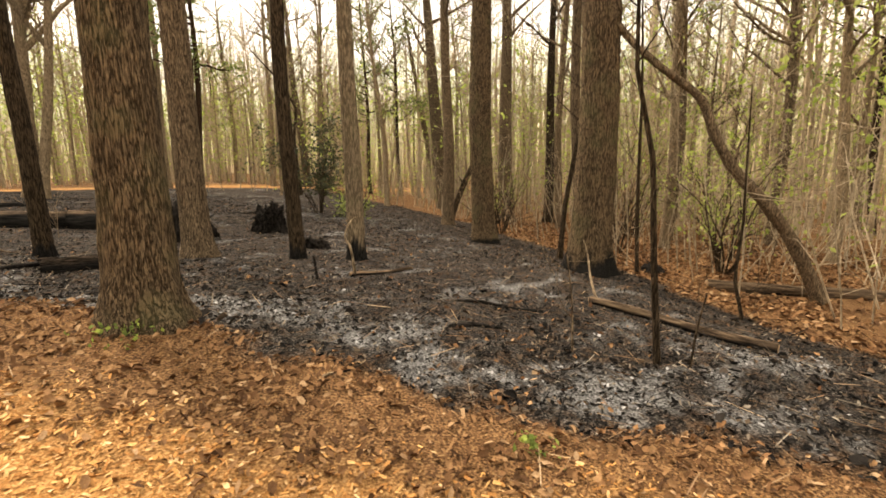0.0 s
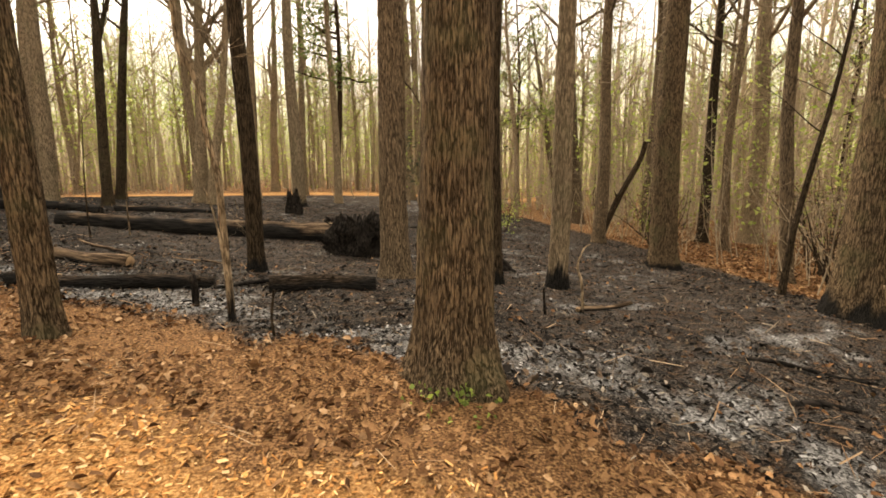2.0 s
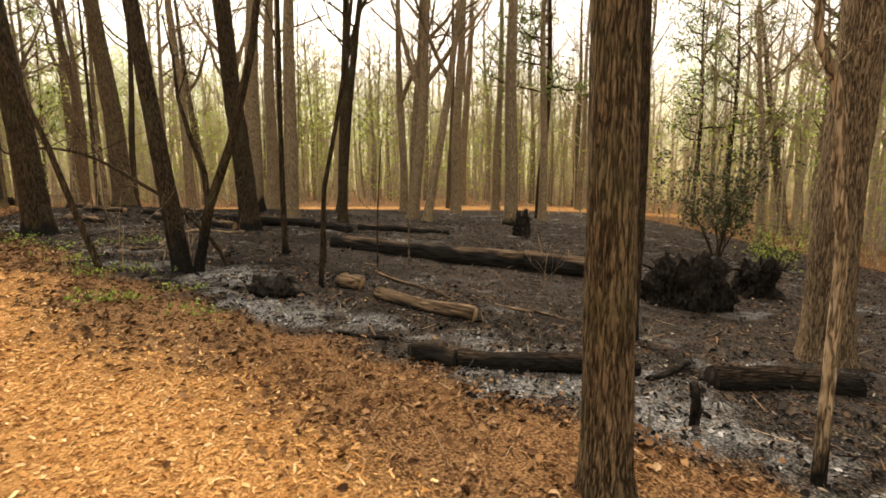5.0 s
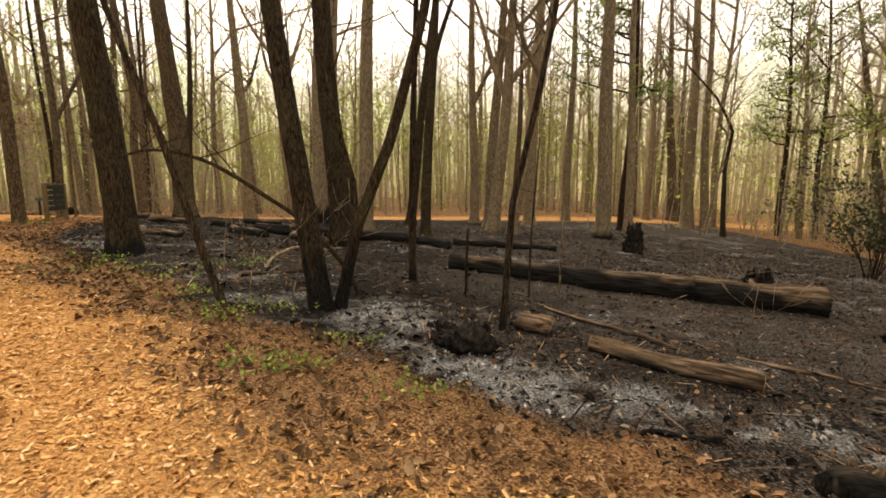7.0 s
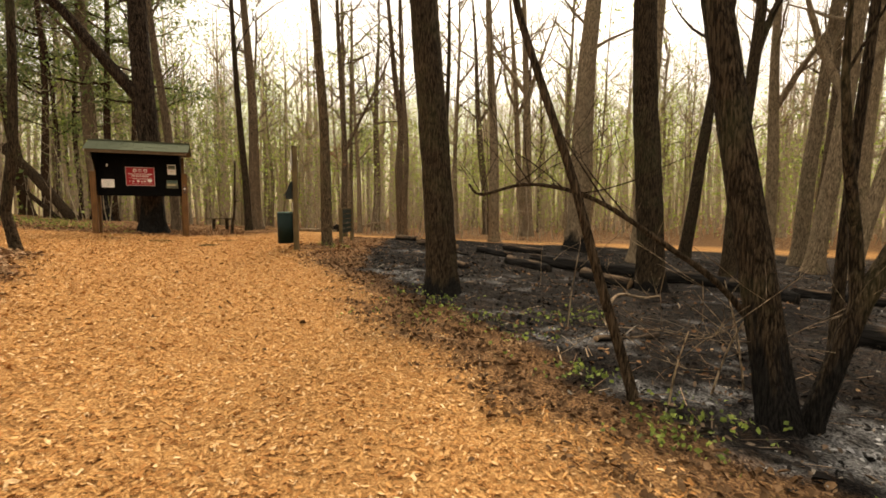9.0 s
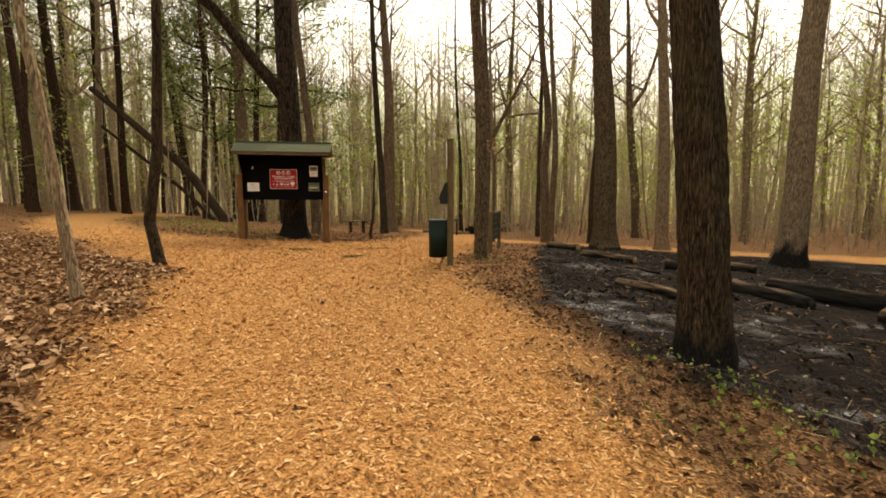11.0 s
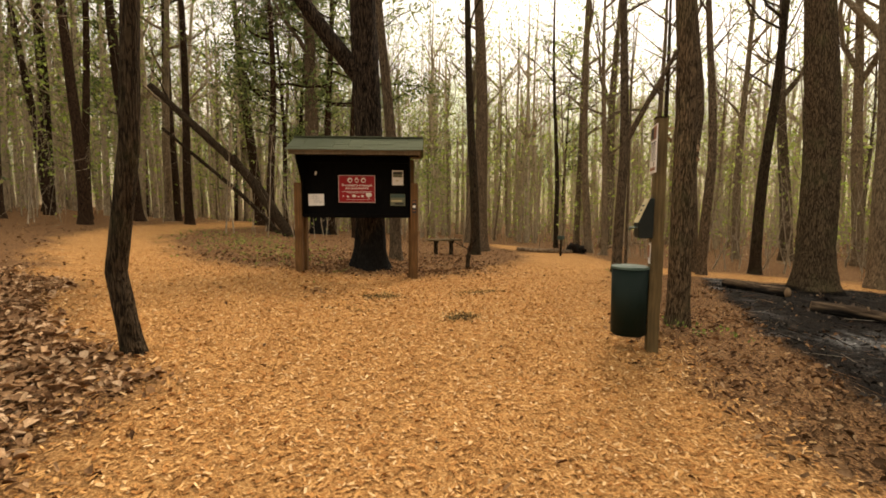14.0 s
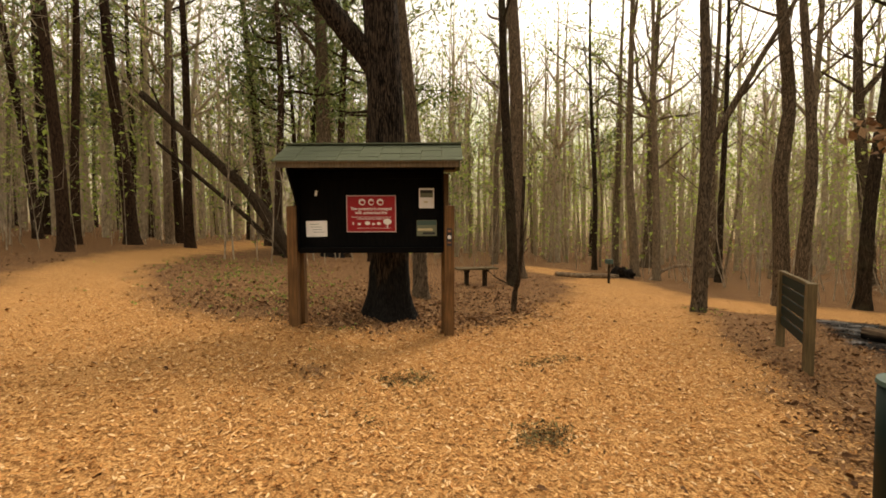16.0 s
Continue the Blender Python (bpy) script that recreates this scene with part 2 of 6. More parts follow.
def bark_material(name, dark, light, moss=0.0, grain=78, squash=0.12, furrow=0.8, plates=40):
    m, nt, bsdf = material(name, 0.95)
    co = nt.nodes.new("ShaderNodeTexCoord").outputs["Object"]
    ridge = noise_node(nt, co, grain, 5, (1, 1, squash), 0.6)
    spot = noise_node(nt, co, 3.5, 4)
    plate = noise_node(nt, co, grain * 0.4, 3, (1, 1, squash * 1.6))
    tone = nt.nodes.new("ShaderNodeObjectInfo").outputs["Random"]
    crack = furrow_node(nt, co, plates, 0.13)
    col = ramp(nt, ridge, [(0.32, tuple(c * 0.5 for c in dark)), (0.45, dark), (0.6, light), (0.78, tuple(min(1, c * 1.35) for c in light))])
    col = mix(nt, ramp(nt, spot, [(0.42, (0, 0, 0)), (0.66, (0.6, 0.6, 0.6))]), col, tuple((a + b) * 0.45 for a, b in zip(dark, light)))
    col = mix(nt, 0.5, col, mix(nt, 1.0, col, ramp(nt, tone, [(0.0, (0.55, 0.53, 0.5)), (1.0, (1.2, 1.12, 1.02))]), 'MULTIPLY'))
    col = mix(nt, 0.35, col, mix(nt, 1.0, col, ramp(nt, plate, [(0.36, (0.45, 0.43, 0.42)), (0.56, (1.15, 1.13, 1.1))]), 'MULTIPLY'))
    col = mix(nt, furrow, col, mix(nt, 1.0, col, ramp(nt, crack, [(0.0, (0.08, 0.07, 0.06)), (0.1, (0.36, 0.34, 0.32)), (0.22, (0.92, 0.91, 0.9)), (0.45, (1.12, 1.1, 1.08))]), 'MULTIPLY'))
    if moss:
        green = noise_node(nt, co, 2.2, 5)
        col = mix(nt, ramp(nt, green, [(0.5, (0, 0, 0)), (0.75, (moss, moss, moss))]), col, (0.11, 0.12, 0.055))
    soot = attribute(nt, "soot")
    col = mix(nt, soot, col, ramp(nt, ridge, [(0.4, (0.006, 0.0055, 0.005)), (0.7, (0.028, 0.025, 0.022))]))
    nt.links.new(col, bsdf.inputs["Base Color"])
    relief = nt.nodes.new("ShaderNodeMath")
    relief.operation = 'MULTIPLY_ADD'
    nt.links.new(ramp(nt, crack, [(0.0, (0, 0, 0)), (0.25, (furrow, furrow, furrow))]), relief.inputs[0])
    relief.inputs[1].default_value = 1.0
    nt.links.new(ridge, relief.inputs[2])
    bump(nt, bsdf, relief.outputs[0], 1.0, 0.014)
    return m


def wood_material(name, dark, light, rough=0.8):
    m, nt, bsdf = material(name, rough)
    co = nt.nodes.new("ShaderNodeTexCoord").outputs["Object"]
    grain = noise_node(nt, co, 14, 6, (3.5, 3.5, 0.25))
    stain = noise_node(nt, co, 2.3, 4)
    col = ramp(nt, grain, [(0.3, dark), (0.7, light)])
    col = mix(nt, ramp(nt, stain, [(0.4, (0, 0, 0)), (0.7, (0.6, 0.6, 0.6))]), col, tuple(c * 0.6 for c in dark))
    nt.links.new(col, bsdf.inputs["Base Color"])
    bump(nt, bsdf, grain, 0.4, 0.004)
    return m


def paint_material(name, colour, rough=0.6, wear=0.25, metal=0.0):
    m, nt, bsdf = material(name, rough)
    co = nt.nodes.new("ShaderNodeTexCoord").outputs["Object"]
    n, d = noise_node(nt, co, 6, 5), noise_node(nt, co, 60, 3)
    col = mix(nt, ramp(nt, n, [(0.4, (0, 0, 0)), (0.75, (wear, wear, wear))]), colour, tuple(c * 0.45 + 0.03 for c in colour))
    col = mix(nt, ramp(nt, d, [(0.6, (0, 0, 0)), (0.8, (wear * 0.6,) * 3)]), col, tuple(min(1, c * 1.4 + 0.03) for c in colour))
    nt.links.new(col, bsdf.inputs["Base Color"])
    bsdf.inputs["Metallic"].default_value = metal
    bump(nt, bsdf, d, 0.15, 0.002)
    return m


GROUND = ground_material()
OAK = bark_material("oak_bark", (0.09, 0.066, 0.043), (0.225, 0.165, 0.106), 0.4, 92, 0.17, 0.85, 44)
BROWN_BARK = bark_material("brown_bark", (0.125, 0.094, 0.064), (0.26, 0.197, 0.135), 0.0, 88, 0.16)
DARK_BARK = bark_material("dark_bark", (0.036, 0.027, 0.018), (0.096, 0.07, 0.047))
MID_BARK = bark_material("grey_brown_bark", (0.038, 0.028, 0.0185), (0.098, 0.072, 0.048), 0.25, 80, 0.15, 0.75, 40)
SMOOTH_BARK = bark_material("smooth_bark", (0.20, 0.153, 0.103), (0.37, 0.288, 0.198), 0.25, 44, 0.25, 0.5, 36)
BLACK_OAK = bark_material("black_oak_bark", (0.018, 0.0135, 0.01), (0.085, 0.062, 0.045), 0.0, 78, 0.12, 0.95, 26)
PINE_BARK = bark_material("pine_bark", (0.036, 0.023, 0.015), (0.10, 0.062, 0.04))
PALE_BARK = bark_material("pale_bark", (0.30, 0.225, 0.15), (0.48, 0.38, 0.27), 0.0, 14, 0.5)
CHARRED = bark_material("charred_wood", (0.010, 0.009, 0.008), (0.04, 0.034, 0.03), 0.0, 20, 0.6, 0.5, 16)
LOG_WOOD = bark_material("weathered_log_wood", (0.052, 0.036, 0.025), (0.21, 0.15, 0.1), 0.0, 22, 0.12, 0.2)
# bark colour paled and flattened to imitate haze over far stems, brush and twigs
HAZE_BARK = bark_material("haze_tinted_bark", (0.38, 0.308, 0.222), (0.56, 0.468, 0.345), 0.0, 14, 0.4, 0.1)
CUT_WOOD = wood_material("cut_wood", (0.22, 0.13, 0.07), (0.42, 0.28, 0.16))
POST_WOOD = wood_material("post_wood", (0.085, 0.042, 0.016), (0.205, 0.105, 0.04))
GREY_WOOD = wood_material("weathered_post_wood", (0.075, 0.052, 0.024), (0.18, 0.128, 0.06))
BLACK_STAIN = wood_material("black_stained_board", (0.0022, 0.0022, 0.0022), (0.006, 0.0055, 0.005), 0.9)
FASCIA = wood_material("fascia_board", (0.10, 0.07, 0.04), (0.19, 0.14, 0.085))
SHINGLE = paint_material("mossy_shingle", (0.095, 0.108, 0.068), 0.95, 0.7)
GREEN_METAL = paint_material("green_enamel", (0.0025, 0.011, 0.008), 0.65, 0.03)
BLACK_BOX = paint_material("black_plastic", (0.008, 0.012, 0.011), 0.5, 0.2)
LID_GREY = paint_material("grey_green_lid", (0.06, 0.10, 0.082), 0.6, 0.3)
CREAM = paint_material("cream_panel", (0.55, 0.47, 0.28), 0.6, 0.3)
RED_SIGN = paint_material("red_sign", (0.33, 0.016, 0.022), 0.5, 0.15)
WHITE = paint_material("white_print", (0.78, 0.76, 0.72), 0.6, 0.1)
INK = paint_material("dark_ink", (0.03, 0.03, 0.03), 0.6, 0.1)
PHOTO_GREEN = paint_material("printed_photo", (0.16, 0.17, 0.11), 0.5, 0.6)
PHOTO_BROWN = paint_material("printed_brown", (0.28, 0.12, 0.06), 0.5, 0.5)
LEAF = flake_material("dead_leaf", [(0.0, (0.06, 0.031, 0.017)), (0.3, (0.14, 0.07, 0.034)), (0.6, (0.235, 0.125, 0.06)), (0.88, (0.33, 0.185, 0.09)), (1.0, (0.47, 0.31, 0.18))])
DAMP_LEAF = flake_material("damp_dead_leaf", [(0.0, (0.07, 0.039, 0.021)), (0.4, (0.1, 0.056, 0.028)), (0.75, (0.14, 0.079, 0.04)), (0.93, (0.25, 0.148, 0.08)), (1.0, (0.38, 0.25, 0.14))])
BANK_LEAF = flake_material("dry_bank_leaf", [(0.0, (0.15, 0.08, 0.042)), (0.4, (0.31, 0.175, 0.092)), (0.75, (0.43, 0.265, 0.145)), (1.0, (0.6, 0.42, 0.27))])
CHIP = flake_material("wood_chip", [(0.0, (0.29, 0.14, 0.05)), (0.3, (0.45, 0.205, 0.07)), (0.6, (0.58, 0.305, 0.11)), (0.85, (0.70, 0.41, 0.175)), (1.0, (0.80, 0.56, 0.31))])
CHAR_FLAKE = flake_material("char_flake", [(0.0, (0.005, 0.0045, 0.004)), (0.5, (0.014, 0.012, 0.011)), (0.74, (0.036, 0.03, 0.026)), (0.9, (0.12, 0.085, 0.056)), (1.0, (0.30, 0.26, 0.21))])
ASH_FLAKE = flake_material("ash_flake", [(0.0, (0.045, 0.043, 0.042)), (0.4, (0.13, 0.127, 0.124)), (0.8, (0.27, 0.265, 0.26)), (1.0, (0.46, 0.45, 0.44))])
SPRING = flake_material("spring_leaf", [(0.0, (0.22, 0.29, 0.06)), (0.5, (0.38, 0.48, 0.11)), (1.0, (0.56, 0.62, 0.19))], 0.6, 0.5)
HERB = flake_material("herb_leaf", [(0.0, (0.08, 0.11, 0.03)), (0.5, (0.17, 0.23, 0.05)), (1.0, (0.36, 0.45, 0.10))], 0.7, 0.35)
NEEDLE = flake_material("pine_needle", [(0.0, (0.08, 0.12, 0.04)), (0.5, (0.155, 0.205, 0.065)), (1.0, (0.29, 0.32, 0.11))], 0.6, 0.4)
HOLLY = flake_material("evergreen_leaf", [(0.0, (0.022, 0.035, 0.014)), (0.5, (0.045, 0.06, 0.022)), (1.0, (0.10, 0.09, 0.04))], 0.45)
DRY = flake_material("clinging_dry_leaf", [(0.0, (0.16, 0.09, 0.05)), (0.6, (0.30, 0.19, 0.11)), (1.0, (0.5, 0.37, 0.24))])


# ---------- mesh helpers ----------
class Mesh:
    """Gathers vertices and faces, with a soot value for each vertex."""
    def __init__(self):
        self.v, self.f, self.soot = [], [], []

    def tube(self, pts, radii, sides=8, relief=None, soot=None, cap=True):
        pts = [Vector(p) for p in pts]
        start = len(self.v)
        ref = Vector((1, 0, 0))
        for i, (p, r) in enumerate(zip(pts, radii)):
            d = (pts[min(i + 1, len(pts) - 1)] - pts[max(i - 1, 0)]).normalized()
            ref = (ref - d * ref.dot(d))
            ref = ref.normalized() if ref.length > 1e-4 else d.orthogonal().normalized()
            side = d.cross(ref)
            for k in range(sides):
                a = 2 * math.pi * k / sides
                q = r * (relief(a, i, p) if relief else 1.0)
                w = p + (ref * math.cos(a) + side * math.sin(a)) * q
                self.v.append(w)
                self.soot.append(soot(w, a) if soot else 0.0)
        for i in range(len(pts) - 1):
            o = start + i * sides
            for k in range(sides):
                n = (k + 1) % sides
                self.f.append((o + k, o + n, o + sides + n, o + sides + k))
        if cap:
            self.f.append(tuple(start + k for k in reversed(range(sides))))
            self.f.append(tuple(start + (len(pts) - 1) * sides + k for k in range(sides)))

    def quad(self, a, b, c, d):
        n = len(self.v)
        self.v += [a, b, c, d]
        self.soot += [0.0] * 4
        self.f.append((n, n + 1, n + 2, n + 3))

    def make(self, name, mat, parent=None, smooth=True, label=""):
        me = bpy.data.meshes.new(name)
        me.from_pydata([tuple(p) for p in self.v], [], self.f)
        if any(self.soot):
            me.attributes.new("soot", 'FLOAT', 'POINT').data.foreach_set("value", np.array(self.soot, np.float32))
        if smooth:
            me.polygons.foreach_set("use_smooth", [True] * len(me.polygons))
        me.materials.append(mat)
        me.update()
        ob = new(name, me)
        if parent:
            ob.parent = parent
        if label:
            ob["label"] = label
        return ob


def part(name, bm, mat, parent=None, label=""):
    """Links a bmesh as one mesh object."""
    me = bpy.data.meshes.new(name)
    bmesh.ops.recalc_face_normals(bm, faces=bm.faces)
    bm.to_mesh(me)
    bm.free()
    me.materials.append(mat)
    ob = new(name, me)
    if parent:
        ob.parent = parent
    if label:
        ob["label"] = label
    return ob


def box(w, d, h, m=None, bevel=0.006):
    """A bevelled box, its middle at the origin of m."""
    bm = bmesh.new()
    bmesh.ops.create_cube(bm, size=1, matrix=Matrix.Diagonal((w, d, h, 1)))
    if bevel:
        bmesh.ops.bevel(bm, geom=bm.edges[:], offset=bevel, segments=2, affect='EDGES', profile=0.6)
    if m is not None:
        bm.transform(m)
    return bm


def empty(name, x, y, z, turn=0.0):
    ob = new(name)
    ob.empty_display_size = 0.2
    ob.matrix_basis = pose(x, y, z, 0, 0, turn)
    return ob


def joined_flakes(name, mat, x, y, size, aspect, lift, curl, seed, tilt=0.5, label="", z=None, pointed=0.45):
    """Many small folded pieces (four triangles each) lying on the ground, one object."""
    rng = np.random.default_rng(seed)
    n = len(x)
    a = rng.uniform(0, 2 * np.pi, n)
    length = size * rng.uniform(0.55, 1.35, n)
    width = length * aspect * rng.uniform(0.6, 1.4, n)
    ux, uy = np.cos(a), np.sin(a)
    t1, t2 = rng.normal(0, tilt, n), rng.normal(0, tilt, n)
    zc = (height(x, y) if z is None else z) + lift * rng.uniform(0.2, 1.6, n)
    up = np.stack([-ux * t1 + uy * t2, -uy * t1 - ux * t2, np.ones(n)], 1)
    up /= np.linalg.norm(up, axis=1)[:, None]
    f = np.stack([ux, uy, np.zeros(n)], 1)
    f -= up * np.sum(f * up, 1)[:, None]
    f /= np.linalg.norm(f, axis=1)[:, None]
    s = np.cross(up, f)
    c = np.stack([x, y, zc], 1)
    fold = (curl * rng.uniform(0.2, 1.5, n) * width)[:, None] * up
    L, W = f * length[:, None] * 0.5, s * width[:, None] * 0.5
    taper = rng.uniform(0.3, 1.0, n)[:, None]
    skew = L * rng.uniform(-0.45, 0.45, n)[:, None]
    corner = np.stack([c - L * pointed - W * taper + fold + skew, c + L * pointed - W + fold + skew, c + L, c - L, c + L * pointed + W * taper + fold - skew * 0.5, c - L * pointed + W + fold - skew * 0.5], 1).reshape(-1, 3)
    base = (np.arange(n) * 6)[:, None]
    faces = np.concatenate([base + np.array([[0, 1, 2, 3]]), base + np.array([[3, 2, 4, 5]])], 1).reshape(-1, 4)
    me = bpy.data.meshes.new(name)
    me.vertices.add(len(corner))
    me.vertices.foreach_set("co", corner.astype(np.float32).ravel())
    me.loops.add(faces.size)
    me.loops.foreach_set("vertex_index", faces.astype(np.int32).ravel())
    me.polygons.add(len(faces))
    me.polygons.foreach_set("loop_start", np.arange(0, faces.size, 4, dtype=np.int32))
    me.update(calc_edges=True)
    me.materials.append(mat)
    return tagged(new(name, me), label, "ground cover", "", "stuff")


def scatter(n, x0, x1, y0, y1, keep, seed):
    """n tries in a rectangle; keep gives each one's chance."""
    rng = np.random.default_rng(seed)
    x, y = rng.uniform(x0, x1, n), rng.uniform(y0, y1, n)
    k = rng.uniform(0, 1, n) < keep(x, y)
    return x[k], y[k]


def walk_nearness(x, y):
    """1 beside the walk, falling off away from it."""
    d = -strip(x, y, [(9, -4.6, 0), (4.2, -1.8, 0), (-0.2, 0.8, 0), (-5.5, 3.2, 0), (-10, 5.3, 0), (-14, 8, 0)])
    return np.clip(1.25 - d / 7.5, 0.12, 1)


# ---------- the ground: one sheet to the horizon ----------
def build_ground():
    def stretched(lo, hi, inner, n_out):
        mid = np.arange(lo, hi, inner)
        out = 1.5 * (np.geomspace(1, 420, n_out) - 0.85)
        return np.concatenate([lo - out[::-1], mid, hi + out])
    xs, ys = stretched(-24, 18, 0.11, 34), stretched(-7, 22, 0.11, 34)
    X, Y = np.meshgrid(xs, ys)
    x, y = X.ravel(), Y.ravel()
    z = height(x, y)
    co = np.stack([x, y, z], 1).astype(np.float32)
    nx, ny = len(xs), len(ys)
    i = (np.arange(ny - 1)[:, None] * nx + np.arange(nx - 1)[None, :]).ravel()
    faces = np.stack([i, i + 1, i + nx + 1, i + nx], 1).astype(np.int32)
    me = bpy.data.meshes.new("ground")
    me.vertices.add(len(co))
    me.vertices.foreach_set("co", co.ravel())
    me.loops.add(faces.size)
    me.loops.foreach_set("vertex_index", faces.ravel())
    me.polygons.add(len(faces))
    me.polygons.foreach_set("loop_start", np.arange(0, faces.size, 4, dtype=np.int32))
    me.polygons.foreach_set("use_smooth", np.ones(len(faces), bool))
    me.update(calc_edges=True)
    for name, value in (("chips", np.clip(chip_depth(x, y) * 1.5 + 0.4, 0, 1)), ("burn", np.clip(burn_depth(x, y) * 3 + 0.5, 0, 1)), ("ash", ash_amount(x, y)),
                        ("scorch", np.clip(0.5 - x / 8 + 0.4 * value_noise(x * 0.6, y * 0.6, 31), 0, 1))):
        me.attributes.new(name, 'FLOAT', 'POINT').data.foreach_set("value", value.astype(np.float32))
    me.materials.append(GROUND)
    return tagged(new("ground", me), "forest floor of wood-chip path, leaf litter and burnt soil", "ground", "", "structure")


build_ground()


# ---------- trees ----------
def branch(mesh, start, way, length, r, depth, rng, sides=4, droop=0.0, lift=0.25):
    """A crooked limb with side twigs."""
    n = 5 if depth > 0 else 3
    pts, radii = [start], [r]
    p, d = Vector(start), Vector(way).normalized()
    for i in range(n):
        d = (d + Vector((rng.gauss(0, 0.17), rng.gauss(0, 0.17), rng.gauss(0, 0.12) + lift * 0.22 - droop * 0.1))).normalized()
        p = p + d * (length / n)
        pts.append(p.copy())
        radii.append(max(0.0025, r * (1 - 0.85 * (i + 1) / n)))
    mesh.tube(pts, radii, sides if depth > 0 else 3, cap=False)
    if depth > 0:
        for _ in range(rng.randint(3, 5)):
            i = rng.randint(1, n - 1)
            d2 = (pts[i + 1] - pts[i]).normalized()
            turn = Vector((rng.gauss(0, 1), rng.gauss(0, 1), rng.gauss(0.25, 0.6))).normalized()
            branch(mesh, pts[i], d2 * 0.75 + turn * 0.85, length * rng.uniform(0.35, 0.6), radii[i] * 0.55, depth - 1, rng, 3, droop, lift)
    return pts


def soot_edge(top, seed):
    def value(p, a):
        if top <= 0:
            return 0.0
        edge = top * (0.7 + 0.45 * noise.noise(Vector((math.cos(a) * 1.4 + seed, math.sin(a) * 1.4, p.z * 0.8)))
                      + 0.25 * noise.noise(Vector((math.cos(a) * 5, math.sin(a) * 5 + seed, p.z * 4))))
        return min(1.0, max(0.0, (edge - p.z) / (0.25 * top) + 0.5))
    return value


def tree(x, y, r, label, mat, lean=(0, 0), h=15.0, near=False, soot=0.0, flare=0.5, first=0.45, limbs=9, seed=0, line=None, fork=None,
         droop=0.0, sink=0.12, wobble=0.06):
    """A trunk that follows its lean or a line of (dx, dy, z) points above its base, with a bare crown of limbs and twigs."""
    rng = random.Random(seed * 77 + int(abs(x) * 100))
    z0 = at_ground(x, y)
    ob = tagged(empty("tree", x, y, z0), label, "tree")
    px, py = rng.uniform(0, 9), rng.uniform(0, 9)

    def place(z):
        if line:
            zs = [q[2] for q in line]
            if z <= zs[-1]:
                bx, by = float(np.interp(z, zs, [q[0] for q in line])), float(np.interp(z, zs, [q[1] for q in line]))
            else:
                a, b = line[-2], line[-1]
                k = (z - b[2]) / max(0.3, b[2] - a[2])
                bx, by = b[0] + (b[0] - a[0]) * k * 0.6, b[1] + (b[1] - a[1]) * k * 0.6
        else:
            bx, by = lean[0] * z, lean[1] * z
        w = wobble * min(1.0, max(0.0, z) / 3)
        return Vector((bx + w * math.sin(z * 0.55 + px), by + w * math.sin(z * 0.48 + py), z))
    zs = []
    z = -sink - 0.25
    step = 0.045 if near else 0.22
    while z < h:
        zs.append(z)
        z += step if z < (4.6 if near else 3.0) else (0.4 if near else 0.7)
    pts = [place(z) for z in zs]
    radii = [r * (max(0.06, 1 - 0.82 * (max(z, 0) / h) ** 1.15) + flare * math.exp(-max(z + 0.05, 0) / (0.55 * r + 0.09))) for z in zs]
    sides = 56 if near else (14 if r > 0.1 else 8)
    lobes = rng.randint(4, 6)
    phase = rng.uniform(0, 6)

    def relief(a, i, p):
        q = 1 + 0.05 * noise.noise(Vector((math.cos(a) * 1.3 + px, math.sin(a) * 1.3 + py, p.z * 0.7)))
        q += 0.16 * flare * math.cos(lobes * a + phase) * math.exp(-max(p.z, 0) / (0.8 * r + 0.05))
        if near:
            u = Vector((math.cos(a) * 5.2 + px, math.sin(a) * 5.2 + py, p.z * 2.1))
            q += 0.055 * (abs(noise.noise(u)) * 2 - 0.55) + 0.03 * (abs(noise.noise(u * 2.3)) * 2 - 0.5)
        return q
    t = Mesh()
    t.tube(pts, radii, sides, relief, soot_edge(soot, px))
    t.make("trunk", mat, ob)
    c = Mesh()
    for i in range(limbs):
        z = h * (first + (0.98 - first) * (i + rng.random() * 0.8) / max(1, limbs))
        p = place(z)
        a = rng.uniform(0, 2 * math.pi)
        tr = r * max(0.08, 1 - 0.82 * (z / h) ** 1.15)
        branch(c, p, (math.cos(a), math.sin(a), rng.uniform(0.35, 1.1)), rng.uniform(0.16, 0.26) * h, tr * rng.uniform(0.28, 0.5), 2, rng, 5, droop)
    for fz, dx, dy, fl in fork or ():
        p = place(fz)
        fr = r * max(0.1, 1 - 0.82 * (fz / h) ** 1.15) * 0.72
        branch(c, p, (dx, dy, 1.0), fl, fr, 2, rng, 9, 0, 0.5)
    if limbs or fork:
        c.make("crown", mat, ob, label="bare branches and twigs")
    return ob


# beside the walk and across the burnt ground
tree(6.36, 0.42, 0.255, "thick grey-brown oak trunk with furrowed bark among leaf litter", OAK, (0.03, 0.03), 17, True, 0, 0.55, seed=1, wobble=0.03)
tree(3.2, 1.62, 0.125, "slender leaning tree with furrowed bark on leaf litter", OAK, (-0.042, 0.0), 13, True, 0, 0.45, seed=2)
tree(6.32, 4.72, 0.225, "straight brown-barked trunk standing in burnt ground", BROWN_BARK, (-0.012, 0.003), 17, True, 0, 0.4, seed=3)
tree(4.2, 4.85, 0.125, "slim dark trunk beside charred logs", DARK_BARK, (0.002, 0), 14, True, 0.25, 0.35, seed=4)
tree(7.88, 4.5, 0.13, "dark slim trunk scorched at its foot", DARK_BARK, (-0.008, 0.003), 14, True, 0.35, 0.35, seed=5)
